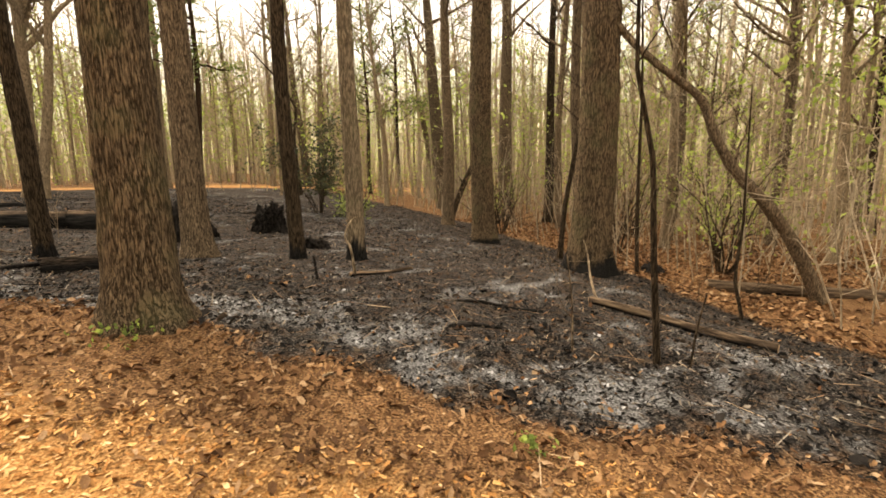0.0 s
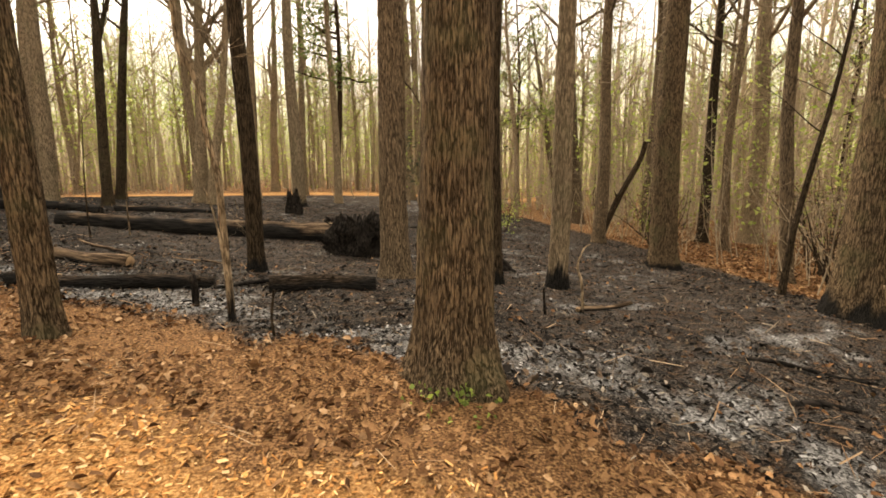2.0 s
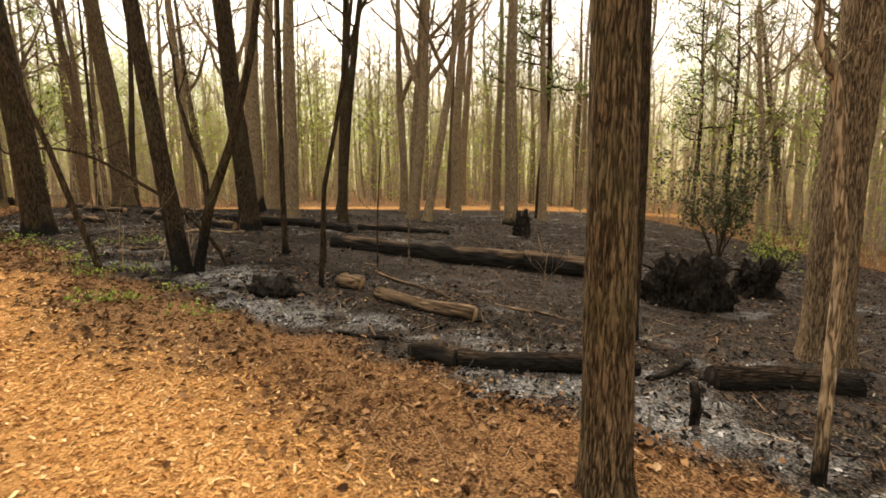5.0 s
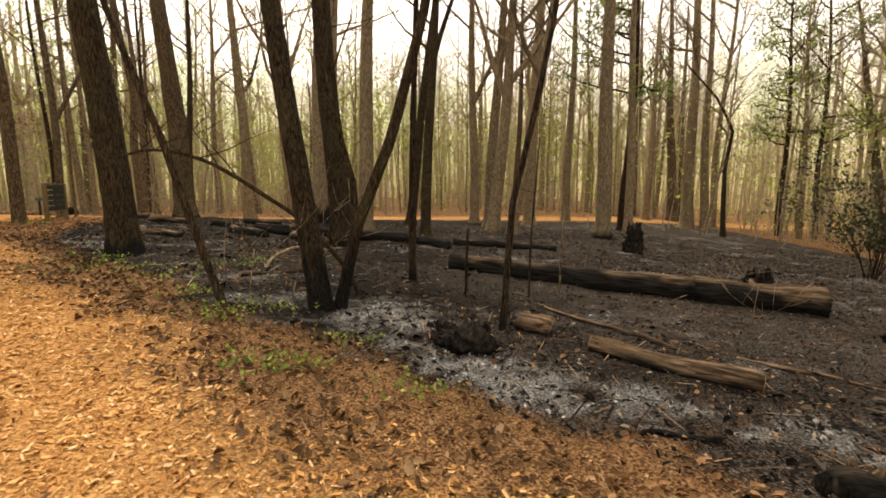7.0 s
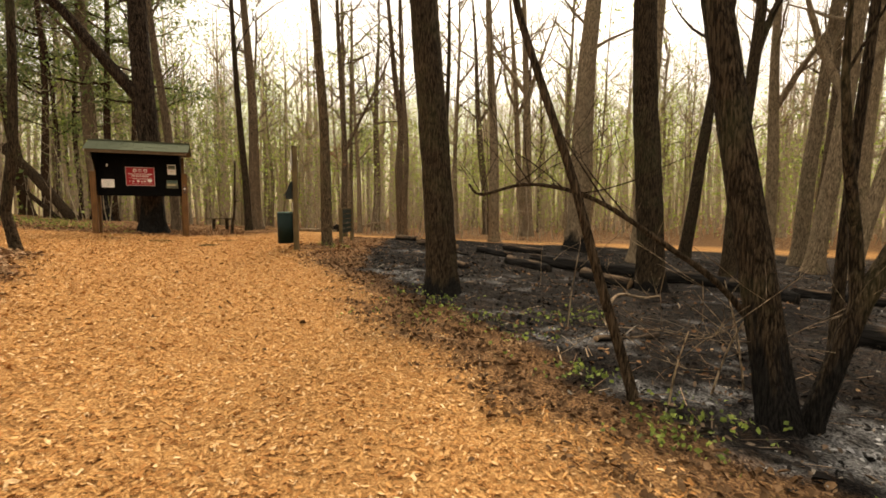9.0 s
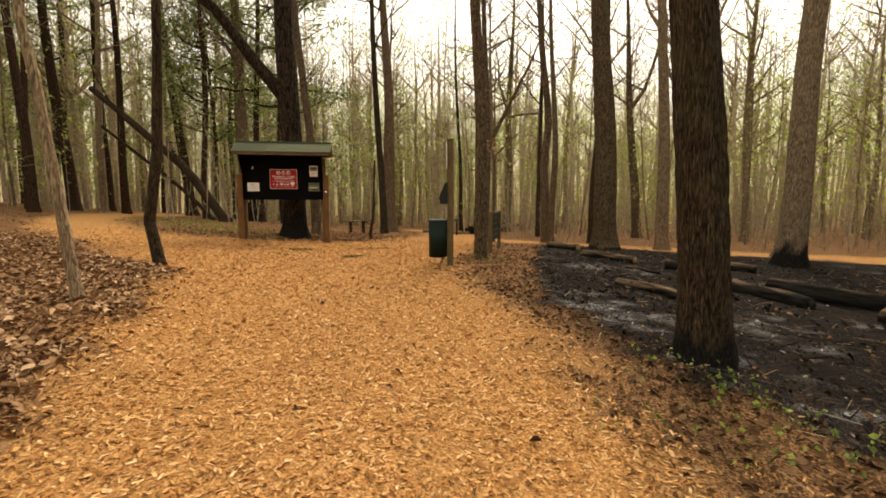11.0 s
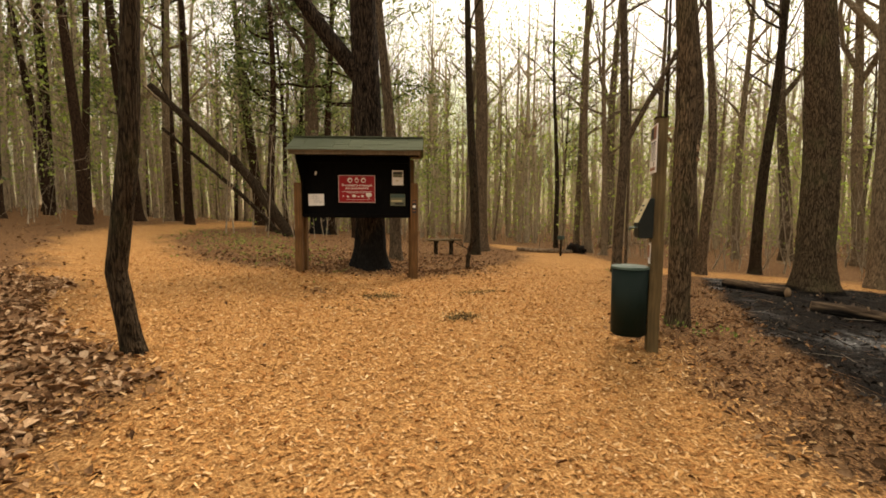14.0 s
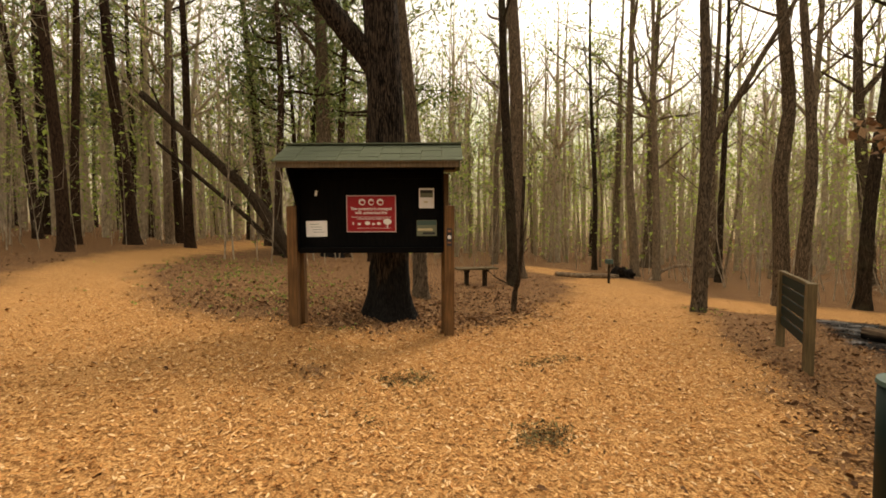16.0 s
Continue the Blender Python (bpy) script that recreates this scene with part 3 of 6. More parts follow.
tree(8.86, 4.3, 0.155, "pale brown trunk with a blackened foot", SMOOTH_BARK, (0.012, -0.004), 15, True, 0.5, 0.35, seed=6)
tree(12.9, 7.3, 0.31, "thick furrowed trunk at the far side of the burn", OAK, (-0.015, 0.004), 18, True, 0.2, 0.4, seed=7)
tree(12.6, 2.6, 0.345, "very thick furrowed oak with a scorched hollow foot", OAK, (0.008, -0.003), 19, True, 0.45, 0.5, seed=8)
tree(-5.7, 7.2, 0.22, "leaning dark oak trunk with moss at its foot", MID_BARK, (-0.055, -0.02), 16, True, 0.3, 0.45, seed=9)
tree(-3.42, 10.6, 0.235, "dark straight trunk in the burnt clearing", MID_BARK, (-0.044, -0.015), 16, True, 0.3, 0.4, seed=10)
tree(-10.84, 9.89, 0.13, "grey-barked tree behind the waste station", OAK, (-0.02, -0.022), 15, True, 0, 0.35, seed=11)
tree(-16.42, 8.5, 0.295, "huge dark furrowed oak behind the notice kiosk", BLACK_OAK, (-0.004, -0.005), 19, True, 1.1, 0.6, seed=12,
     fork=[(3.6, -0.62, -0.75, 6.5)])
tree(-17.9, 9.95, 0.145, "brown trunk behind the dark oak", BROWN_BARK, (-0.03, -0.05), 14, seed=13)
tree(-11.2, 15.9, 0.335, "thick pale-barked trunk at the end of the burn", OAK, (-0.03, -0.035), 18, True, 0.1, 0.45, seed=14)
# trunks across the clearing and beyond it
tree(13.8, 2.7, 0.038, "thin straight sapling in leaf litter", DARK_BARK, (-0.05, 0.02), 6, first=0.3, limbs=6, seed=20)
tree(19.6, 14.2, 0.22, "dark trunk among brush", DARK_BARK, (0, 0), 16, seed=21)
tree(17.4, 14.1, 0.30, "broad brown trunk among brush", BROWN_BARK, (-0.014, 0.005), 17, seed=22)
tree(13.65, 11.75, 0.21, "brown trunk at the burn's far edge", BROWN_BARK, (0.007, -0.003), 15, seed=23)
tree(19.5, 28, 0.27, "leaning trunk far among brush", BROWN_BARK, (-0.16, 0.06), 13, seed=24)
tree(-0.6, 18.9, 0.21, "grey trunk near the far path", SMOOTH_BARK, (0.05, -0.02), 15, seed=25, fork=[(6, 0.4, 0.1, 5)])
tree(1.0, 21.2, 0.24, "grey trunk near the far path", SMOOTH_BARK, (0.03, -0.01), 16, seed=26)
tree(0.9, 27.5, 0.23, "grey trunk beyond the far path", SMOOTH_BARK, (0.05, -0.02), 16, seed=27, fork=[(6, -0.3, 0.2, 5)])
tree(9.5, 25, 0.2, "slim trunk beyond the burn", SMOOTH_BARK, (-0.03, 0.01), 15, seed=28)
tree(3.4, 17.6, 0.26, "stout pale trunk in the burnt clearing", SMOOTH_BARK, (-0.005, 0), 17, soot=0.3, seed=29)
tree(0.27, 16.7, 0.17, "leaning grey trunk in the clearing", SMOOTH_BARK, (0.16, -0.03), 13, seed=30, fork=[(5, -0.5, 0.2, 5)])
tree(-2.3, 14.6, 0.16, "slim grey-brown trunk in the clearing", MID_BARK, (0.045, -0.008), 14, seed=31, fork=[(5, 0.4, 0, 4.5)])
tree(18.2, 15.8, 0.30, "broad trunk among brush", BROWN_BARK, (0.002, 0), 17, seed=32)
tree(22.5, 14.9, 0.40, "broad pale trunk in the wet hollow", SMOOTH_BARK, (-0.02, 0.003), 18, seed=33)
tree(8.4, 31, 0.2, "slim grey trunk beyond the path", SMOOTH_BARK, (0.02, 0), 15, seed=34)
tree(-4.48, 15.5, 0.25, "grey trunk in the burnt clearing", SMOOTH_BARK, (0.04, 0.003), 16, seed=35)
tree(-1.22, 7.72, 0.058, "slim dark tree on burnt ground", DARK_BARK, (0.012, 0.002), 9, first=0.35, limbs=7, seed=36, soot=0.3)
tree(-0.38, 17.5, 0.22, "forked grey tree in the clearing", SMOOTH_BARK, (0.08, 0), 14, seed=38, fork=[(4.5, -0.45, 0, 5), (5, 0.5, 0.1, 5)])
tree(0.4, 24.6, 0.15, "slim trunk at the far path", BROWN_BARK, (0.026, 0), 14, seed=39)
tree(4.9, 20.4, 0.18, "slim grey trunk at the far path", SMOOTH_BARK, (-0.015, 0), 15, seed=40)
tree(8.9, 25.6, 0.30, "grey-brown trunk at the far path", SMOOTH_BARK, (-0.013, 0), 16, seed=41)
tree(16.6, 19.5, 0.38, "broad trunk beyond the burn", BROWN_BARK, (-0.08, 0), 16, seed=42)
tree(-3.6, 18.4, 0.19, "leaning grey-brown tree in the clearing", MID_BARK, (0.12, 0.01), 14, seed=43)
tree(-1.3, 20.5, 0.19, "forked grey trunk near the far path", SMOOTH_BARK, (-0.014, 0), 15, seed=44, fork=[(4.8, 0.35, 0.05, 6)])
tree(2.9, 24.7, 0.2, "grey straight trunk at the far path", SMOOTH_BARK, (0.017, 0), 16, seed=45)
tree(11, 34.5, 0.32, "brown trunk beyond the far path", BROWN_BARK, (-0.06, 0), 17, seed=46)
tree(9.6, 39, 0.26, "brown trunk beyond the far path", BROWN_BARK, (0, 0), 17, seed=47)
tree(13.5, 41, 0.28, "brown trunk beyond the far path", BROWN_BARK, (-0.01, 0), 17, seed=48)
tree(-11.0, 19.7, 0.22, "stout pale trunk by the far path", SMOOTH_BARK, (-0.035, -0.005), 17, seed=49)
tree(-7.5, 20.4, 0.30, "grey trunk by the far path", SMOOTH_BARK, (0.029, 0.022), 16, seed=51)
tree(-12.5, 27.2, 0.3, "forked grey tree beyond the far path", SMOOTH_BARK, (-0.03, -0.02), 17, seed=52, fork=[(7.5, 0.4, 0.2, 6), (8, -0.5, -0.2, 6)])
tree(-13.7, 19.6, 0.15, "slim trunk beyond the far path", MID_BARK, (0.03, 0.02), 14, seed=53)
tree(-20.9, 15.2, 0.255, "straight brown trunk beside the path", BROWN_BARK, (-0.012, -0.018), 17, seed=54)
tree(-19.45, 13.75, 0.145, "slim dark trunk near the bench", MID_BARK, (-0.025, -0.032), 15, seed=55)
tree(-14.3, 17.7, 0.13, "curving slim trunk at the path bend", BROWN_BARK, (-0.008, -0.01), 13, seed=56, wobble=0.2)
tree(-13.4, 28.5, 0.22, "forked stout grey tree beyond the far path", SMOOTH_BARK, (-0.05, -0.06), 17, seed=57, fork=[(7, 0.5, 0.3, 6), (7.5, -0.5, -0.3, 6)])
tree(-28.5, 12.0, 0.36, "brown trunk with a scorched foot behind the kiosk", BROWN_BARK, (-0.025, -0.031), 17, soot=2.5, seed=58)
tree(-15.0, 14.75, 0.125, "slim trunk with moss at its foot by the path", BROWN_BARK, (-0.003, -0.004), 14, seed=59, fork=[(3.2, 0.4, 0.35, 5)])
tree(-15.25, 15.5, 0.045, "thin sapling beside the path", BROWN_BARK, (0, 0), 7, first=0.3, limbs=6, seed=60)
tree(-14.8, 18.1, 0.18, "crooked trunk beyond the path", BROWN_BARK, h=14, seed=61, line=[(0, 0, 0), (-0.07, -0.09, 2.9), (0.04, 0.06, 4.8), (-0.16, -0.24, 7.1)])
tree(-15.9, 28.6, 0.25, "brown trunk beyond the far path", BROWN_BARK, (-0.05, -0.07), 15, seed=62, fork=[(7, 0.5, 0.2, 6)])
tree(-25.2, 25.9, 0.17, "slim trunk in the hollow", BROWN_BARK, (0.007, 0.011), 16, seed=63)
tree(-24.9, 28.2, 0.29, "straight trunk in the hollow", BROWN_BARK, (0.011, 0.016), 17, seed=64, fork=[(8, -0.4, 0.2, 6)])
tree(-24, 22.8, 0.125, "slim trunk in the hollow", DARK_BARK, (-0.017, -0.025), 15, seed=65)
tree(-18.7, 23.1, 0.12, "slim trunk beyond the path", DARK_BARK, (0.005, 0.007), 14, seed=66)
tree(-19.9, 25, 0.15, "slim trunk beyond the path", BROWN_BARK, (-0.004, -0.006), 15, seed=67)
tree(-6.9, 17.6, 0.33, "very thick grey trunk at the burn's north edge", SMOOTH_BARK, (0.03, 0.035), 17, soot=0.8, seed=69)
# the pine stand by the left fork
for k, (tx, ty, tr, lx, ly) in enumerate([(-31.5, 5.2, 0.25, -0.04, -0.06), (-34.2, 6.9, 0.25, -0.006, -0.01), (-27.1, 3.6, 0.17, -0.021, -0.032),
                                          (-33.5, 2.2, 0.16, -0.06, -0.09), (-30.5, 3.6, 0.14, 0.02, 0.03), (-31, 7.1, 0.18, 0, 0),
                                          (-36.5, 11.5, 0.3, -0.05, -0.08), (-29, 1.2, 0.22, -0.01, -0.01), (-38, 1.9, 0.28, 0.01, 0.01),
                                          (-25.5, 0.6, 0.2, -0.03, -0.03), (-35, -2, 0.2, 0, 0), (-31, -3, 0.22, 0.01, 0), (-40, 6, 0.24, 0, 0)]):
    tree(tx, ty, tr, "tall dark pine trunk beside the path fork", PINE_BARK, (lx, ly), 18, first=0.55, limbs=6, seed=80 + k)

# leaning and crooked ones
tree(10.47, -1.0, 0.032, "thin dark kinked sapling in ash", DARK_BARK, h=4.2, first=0.6, limbs=5, flare=0.2, seed=110, line=[(0, 0, 0), (-0.09, 0.03, 1.0), (-0.14, 0.05, 1.78), (-0.31, 0.11, 2.5), (-0.32, 0.12, 2.94)], wobble=0.01)
tree(13.44, 0.35, 0.026, "thin crooked sapling on leaf litter", DARK_BARK, h=3.4, first=0.5, limbs=4, flare=0.2, seed=111, line=[(0, 0, 0), (-0.16, 0.06, 0.6), (-0.11, 0.04, 1.34), (-0.13, 0.05, 2.04)])
tree(4.52, 2.06, 0.036, "pale bare kinked sapling in ash", PALE_BARK, h=5.5, first=0.35, limbs=6, flare=0.25, soot=0.35, seed=112, line=[(0, 0, 0), (-0.02, 0, 1.49), (-0.1, 0, 1.77), (-0.09, 0, 2.17), (-0.26, 0, 2.45), (-0.27, 0, 2.73)], wobble=0.01)
tree(-1.79, 5.56, 0.125, "leaning dark trunk charred at its foot", MID_BARK, h=13, near=True, soot=0.9, flare=0.3, seed=113, line=[(0, 0, 0), (-0.24, 0.11, 1.28), (-0.43, 0.21, 2.27), (-0.58, 0.29, 3.16), (-1.0, 0.5, 6)], wobble=0.02)
tree(-1.62, 5.66, 0.072, "blackened slanting stem beside a leaning trunk", MID_BARK, h=8, soot=1.0, flare=0.3, seed=114, line=[(0, 0, 0), (0.21, 0.03, 0.92), (0.6, 0.08, 1.88), (0.97, 0.13, 3.19)], wobble=0.02, fork=[(0.9, -0.05, 0.0, 2.6)], limbs=5)
tree(0.2, 5.7, 0.04, "thin crooked dark sapling on burnt soil", DARK_BARK, h=7, first=0.4, limbs=6, soot=0.3, flare=0.25, seed=115, line=[(0, 0, 0), (0.09, 0.01, 1.4), (0.3, 0.03, 2.3), (0.5, 0.05, 3.3)], wobble=0.02)
tree(-2.7, 5.14, 0.042, "slanting thin dark sapling at the burn's edge", DARK_BARK, h=7, first=0.35, limbs=6, flare=0.3, seed=116, line=[(0, 0, 0), (-0.28, -0.04, 0.89), (-0.49, -0.07, 1.63), (-0.7, -0.11, 2.24), (-0.92, -0.14, 2.88)], wobble=0.01)
tree(9.5, 22.9, 0.11, "crooked thin dark tree near the far path", DARK_BARK, h=8, first=0.5, limbs=6, seed=117, line=[(0, 0, 0), (-0.22, 0, 3), (0.03, 0, 4.6), (-0.63, -0.05, 5.9), (-2.05, -0.14, 7.5)])
tree(13.37, 4.53, 0.06, "slanting slim tree at the burn's edge", DARK_BARK, h=7, first=0.4, limbs=7, seed=118, line=[(0, 0, 0), (0.11, -0.02, 1.18), (0.33, -0.06, 2.44), (0.49, -0.09, 3.37)])
tree(-12.4, 4.35, 0.082, "slim curving grey-brown tree at the path's edge", MID_BARK, h=10, first=0.4, limbs=8, flare=0.35, near=True, seed=119, line=[(0, 0, 0), (-0.09, -0.09, 0.66), (0.03, 0.04, 1.71), (0.08, 0.11, 3.15)], wobble=0.01)
tree(-10.4, 3.15, 0.058, "slim leaning tree on leaf litter by the path", SMOOTH_BARK, h=8, first=0.4, limbs=8, flare=0.35, near=True, seed=120, line=[(0, 0, 0), (-0.09, -0.09, 1.1), (-0.2, -0.19, 2.25), (-0.27, -0.25, 2.7)], wobble=0.01)


def stem_along(points, r, label, mat, category, name="tree", sides=12, tip=0.25, twigs=0, seed=0, soot=0.0, foot=1.25):
    """A bent stem through world points, its first one at the ground, with a few twigs."""
    rng = random.Random(seed)
    x, y = points[0][0], points[0][1]
    z0 = at_ground(x, y)
    ob = tagged(empty(name, x, y, z0), label, category)
    P = [Vector((px - x, py - y, pz - z0)) for px, py, pz in points]
    P[0].z = -0.08
    fine = []
    for i in range(len(P) - 1):
        a, b, c, d = P[max(i - 1, 0)], P[i], P[i + 1], P[min(i + 2, len(P) - 1)]
        for k in range(5):
            t = k / 5
            fine.append(0.5 * ((2 * b) + (c - a) * t + (2 * a - 5 * b + 4 * c - d) * t * t + (3 * b - a - 3 * c + d) * t ** 3))
    fine.append(P[-1])
    n = len(fine)
    radii = [r * (1 - (1 - tip) * i / (n - 1)) * (foot if i == 0 else 1) * (1 + 0.08 * math.sin(i * 1.7 + seed)) for i in range(n)]
    t = Mesh()
    t.tube(fine, radii, sides, None, soot_edge(soot, seed) if soot else None)
    t.make("trunk", mat, ob)
    if twigs:
        c = Mesh()
        for _ in range(twigs):
            i = rng.randint(n // 3, n - 1)
            branch(c, fine[i], (rng.gauss(0, 1), rng.gauss(0, 1), rng.uniform(0, 1.2)), rng.uniform(0.5, 1.3), radii[i] * 0.4, 1, rng, 4)
        c.make("crown", mat, ob)
    return ob


stem_along([(16.2, 0.9, -1.3), (15.7, 1.1, -0.45), (15.15, 1.32, 0.33), (14.6, 1.54, 0.92), (14.25, 1.7, 1.52), (14.0, 1.8, 2.07), (13.35, 2.05, 2.58), (12.7, 2.3, 3.2), (11.9, 2.5, 4.4)],
           0.12, "bent leaning tree arching over the wet hollow", BROWN_BARK, "tree", twigs=9, seed=5, tip=0.3)
stem_along([(13.76, 12.0, -1.2), (14.3, 11.8, 0.3), (14.9, 11.6, 1.6), (15.0, 11.5, 2.2)], 0.115, "dark broken leaning snag", DARK_BARK, "tree", seed=6, tip=0.6, twigs=2)
stem_along([(-1.66, 6.5, 0.39), (-1.8, 6.4, 0.65), (-2.23, 6.2, 1.24), (-2.65, 6.04, 1.58), (-3.12, 5.86, 1.92), (-3.47, 5.73, 2.07), (-3.82, 5.59, 2.11), (-4.17, 5.46, 2.02), (-4.28, 5.42, 2.12)],
           0.036, "thin dark sapling bent over in an arch", DARK_BARK, "tree", sides=8, twigs=12, seed=7, tip=0.3)
stem_along([(-24.8, 9.6, 1.3), (-25.6, 8.4, 3.3), (-26.3, 7.3, 4.6), (-27.4, 5.6, 6.5)], 0.21, "fallen trunk leaning against other trees", DARK_BARK, "tree", seed=8, tip=0.5, twigs=3)
stem_along([(-26.8, 9.8, 1.3), (-27.2, 8.6, 2.6), (-27.8, 7.2, 4.0), (-28.4, 6.0, 5.2)], 0.1, "thin fallen trunk leaning among pines", DARK_BARK, "tree", seed=9, tip=0.5)
stem_along([(8.55, 2.8, -0.4), (8.5, 2.78, -0.1), (8.42, 2.75, 0.12), (8.52, 2.8, 0.33), (8.63, 2.84, 0.38)], 0.022, "pale bare bent stick standing in ash", PALE_BARK, "stick", "stick", 6, seed=10, soot=0.1)
stem_along([(11.5, 1.0, -0.75), (11.6, 1.3, -0.55), (11.85, 1.7, -0.3), (11.8, 1.75, -0.05)], 0.022, "pale barkless bent branch beside a burnt trunk", PALE_BARK, "stick", "stick", 6, seed=11, tip=0.5)
stem_along([(3.95, 4.1, 0.0), (3.9, 4.1, 0.5), (3.8, 4.12, 1.0), (3.65, 4.1, 1.45)], 0.018, "thin pale dead sapling in burnt ground", PALE_BARK, "sapling", "sapling", 6, seed=12, tip=0.4)
stem_along([(4.03, 2.58, -0.08), (4.04, 2.58, 0.1), (4.02, 2.6, 0.25)], 0.04, "short charred stob standing in ash", CHARRED, "stump", "stump", 8, seed=13, tip=0.8)
stem_along([(-16.1, 10.75, 0.95), (-16.08, 10.78, 1.3), (-15.98, 10.8, 1.75), (-15.95, 10.85, 3.3)], 0.055, "thin dark broken stem beside the path", DARK_BARK, "tree", seed=14, tip=0.5, twigs=2)
stem_along([(8.0, 2.7, -0.45), (7.98, 2.72, -0.3), (7.96, 2.7, -0.12)], 0.02, "charred thin stob in ash", CHARRED, "stump", "stump", 6, seed=15, tip=0.7)
stem_along([(5.05, 1.25, -0.1), (5.03, 1.25, 0.15), (5.06, 1.26, 0.38)], 0.012, "thin cut dark sapling stub in leaves", DARK_BARK, "sapling", "sapling", 6, seed=16, tip=0.8)
stem_along([(9.9, -0.55, -0.6), (9.92, -0.5, -0.2), (9.86, -0.48, 0.3)], 0.012, "thin grey dead stem in ash", BROWN_BARK, "sapling", "sapling", 6, seed=17, tip=0.5, twigs=3)
stem_along([(10.75, -1.1, -0.7), (10.8, -1.1, -0.35), (10.95, -1.05, -0.05)], 0.014, "small forked burnt shrub stem", DARK_BARK, "sapling", "sapling", 6, seed=18, tip=0.4, twigs=4)
stem_along([(1.05, 8.17, 0.1), (1.05, 8.17, 0.6), (1.08, 8.18, 1.1)], 0.02, "thin dead stem beside the long log", BROWN_BARK, "sapling", "sapling", 6, seed=19, tip=0.5)
stem_along([(-0.36, 7.46, 0.2), (-0.36, 7.46, 0.6), (-0.34, 7.47, 1.1)], 0.03, "thin dark dead stem", DARK_BARK, "sapling", "sapling", 6, seed=20, tip=0.6)
stem_along([(0.55, 7.67, 0.15), (0.57, 7.67, 1.0), (0.66, 7.7, 2.4)], 0.02, "thin dark sapling on burnt ground", DARK_BARK, "sapling", "sapling", 6, seed=21, tip=0.4, twigs=4)


for k, (bx, by, bh, lx, ly) in enumerate([(-3.7, 6.67, 0.9, 0.1, 0.05), (3.54, 7.47, 0.55, 0.05, 0.0), (-2.25, 5.75, 0.8, 0.3, 0.1), (-2.0, 6.1, 0.9, -0.2, 0.15), (-2.5, 5.3, 0.6, 0.12, -0.05)]):
    bz = at_ground(bx, by)
    stem_along([(bx, by, bz), (bx + lx * 0.4, by + ly * 0.4, bz + bh * 0.5), (bx + lx, by + ly, bz + bh)], 0.009, "thin pale dead stem with bare twigs on burnt ground", PALE_BARK, "sapling", "sapling", 6, seed=40 + k, tip=0.4, twigs=3)


# ---------- logs and burnt wood ----------
def log(a, b, r, label, mat=LOG_WOOD, r2=None, scorch=0.5, seed=0, knots=2, cut=CUT_WOOD, lift=0.55, bend=0.03, name="log"):
    """A lying log from a to b (x, y), its underside charred; cut faces at both ends."""
    rng = random.Random(seed)
    r2 = r2 or r * 0.9
    A = Vector((a[0], a[1], at_ground(*a) + r * lift))
    B = Vector((b[0], b[1], at_ground(*b) + r2 * lift))
    ob = tagged(new(name), label, "log")
    ob.empty_display_size = 0.2
    ob.location = (A + B) / 2
    m = (A + B) / 2
    n = max(8, int((B - A).length / 0.09))
    across = Vector((-(B - A).y, (B - A).x, 0)).normalized()
    pts = [A.lerp(B, i / n) - m + across * bend * math.sin(i / n * 5 + seed) + Vector((0, 0, 0.4 * bend * math.sin(i / n * 7 + seed))) for i in range(n + 1)]
    radii = [r + (r2 - r) * i / n for i in range(n + 1)]

    def relief(ang, i, p):
        u = Vector((math.cos(ang) * 3 + seed, math.sin(ang) * 3, (p - pts[0]).length * 1.3))
        return 1 + 0.13 * noise.noise(u) + 0.07 * noise.noise(u * 3.1) + 0.05 * (abs(noise.noise(u * 5)) - 0.2)

    def soot(p, ang):
        along = min(1, (p - pts[0]).length / max(0.01, (B - A).length))
        rel = (p.z - (pts[0].z + (pts[-1].z - pts[0].z) * along)) / r
        e = scorch * 2.2 - 0.75 - rel * 1.1 + 0.9 * noise.noise(Vector((p.x * 2.1, p.y * 2.1, p.z * 3 + seed)))
        return max(0.0, min(1.0, e * 2.2 + 0.3))
    body = Mesh()
    body.tube(pts, radii, 24, relief, soot)
    q = (B - A).to_track_quat('Z', 'Y')
    back = q.inverted()
    body.v = [back @ v for v in body.v]
    made = body.make("log_body", mat, ob)
    made.rotation_mode = 'QUATERNION'
    made.rotation_quaternion = q
    for k in range(knots):
        i = rng.randint(1, n - 1)
        s = Mesh()
        d = Vector((rng.gauss(0, 0.5), rng.gauss(0, 0.5), rng.uniform(0.5, 1))).normalized()
        s.tube([pts[i], pts[i] + d * r * 1.15, pts[i] + d * r * 1.45], [r * 0.26, r * 0.2, r * 0.13], 7)
        s.make("branch_stub", mat, ob)
    for end, way, rr in ((pts[0], pts[0] - pts[1], radii[0]), (pts[-1], pts[-1] - pts[-2], radii[-1])):
        w = way.normalized()
        c = Mesh()
        c.tube([end - w * 0.01, end + w * 0.008], [rr * 0.9, rr * 0.86], 14)
        c.make("cut_end", cut, ob, label="rough end grain")
    return ob


log((-0.85, 9.25), (3.28, 9.0), 0.165, "long fallen log, charred below, brown on top", r2=0.225, scorch=0.9, seed=1, cut=CHARRED)
log((3.3, 9.0), (5.15, 8.72), 0.235, "broken fallen log with pale bare wood on top, charred below", r2=0.255, scorch=0.66, seed=2, cut=CHARRED)
log((-6.2, 11.9), (-2.3, 12.1), 0.16, "dark burnt log lying across the clearing", scorch=1.0, seed=3, cut=CHARRED)
log((-2.2, 12.0), (-1.2, 11.7), 0.15, "short burnt log in the clearing", scorch=1.0, seed=4, cut=CHARRED)
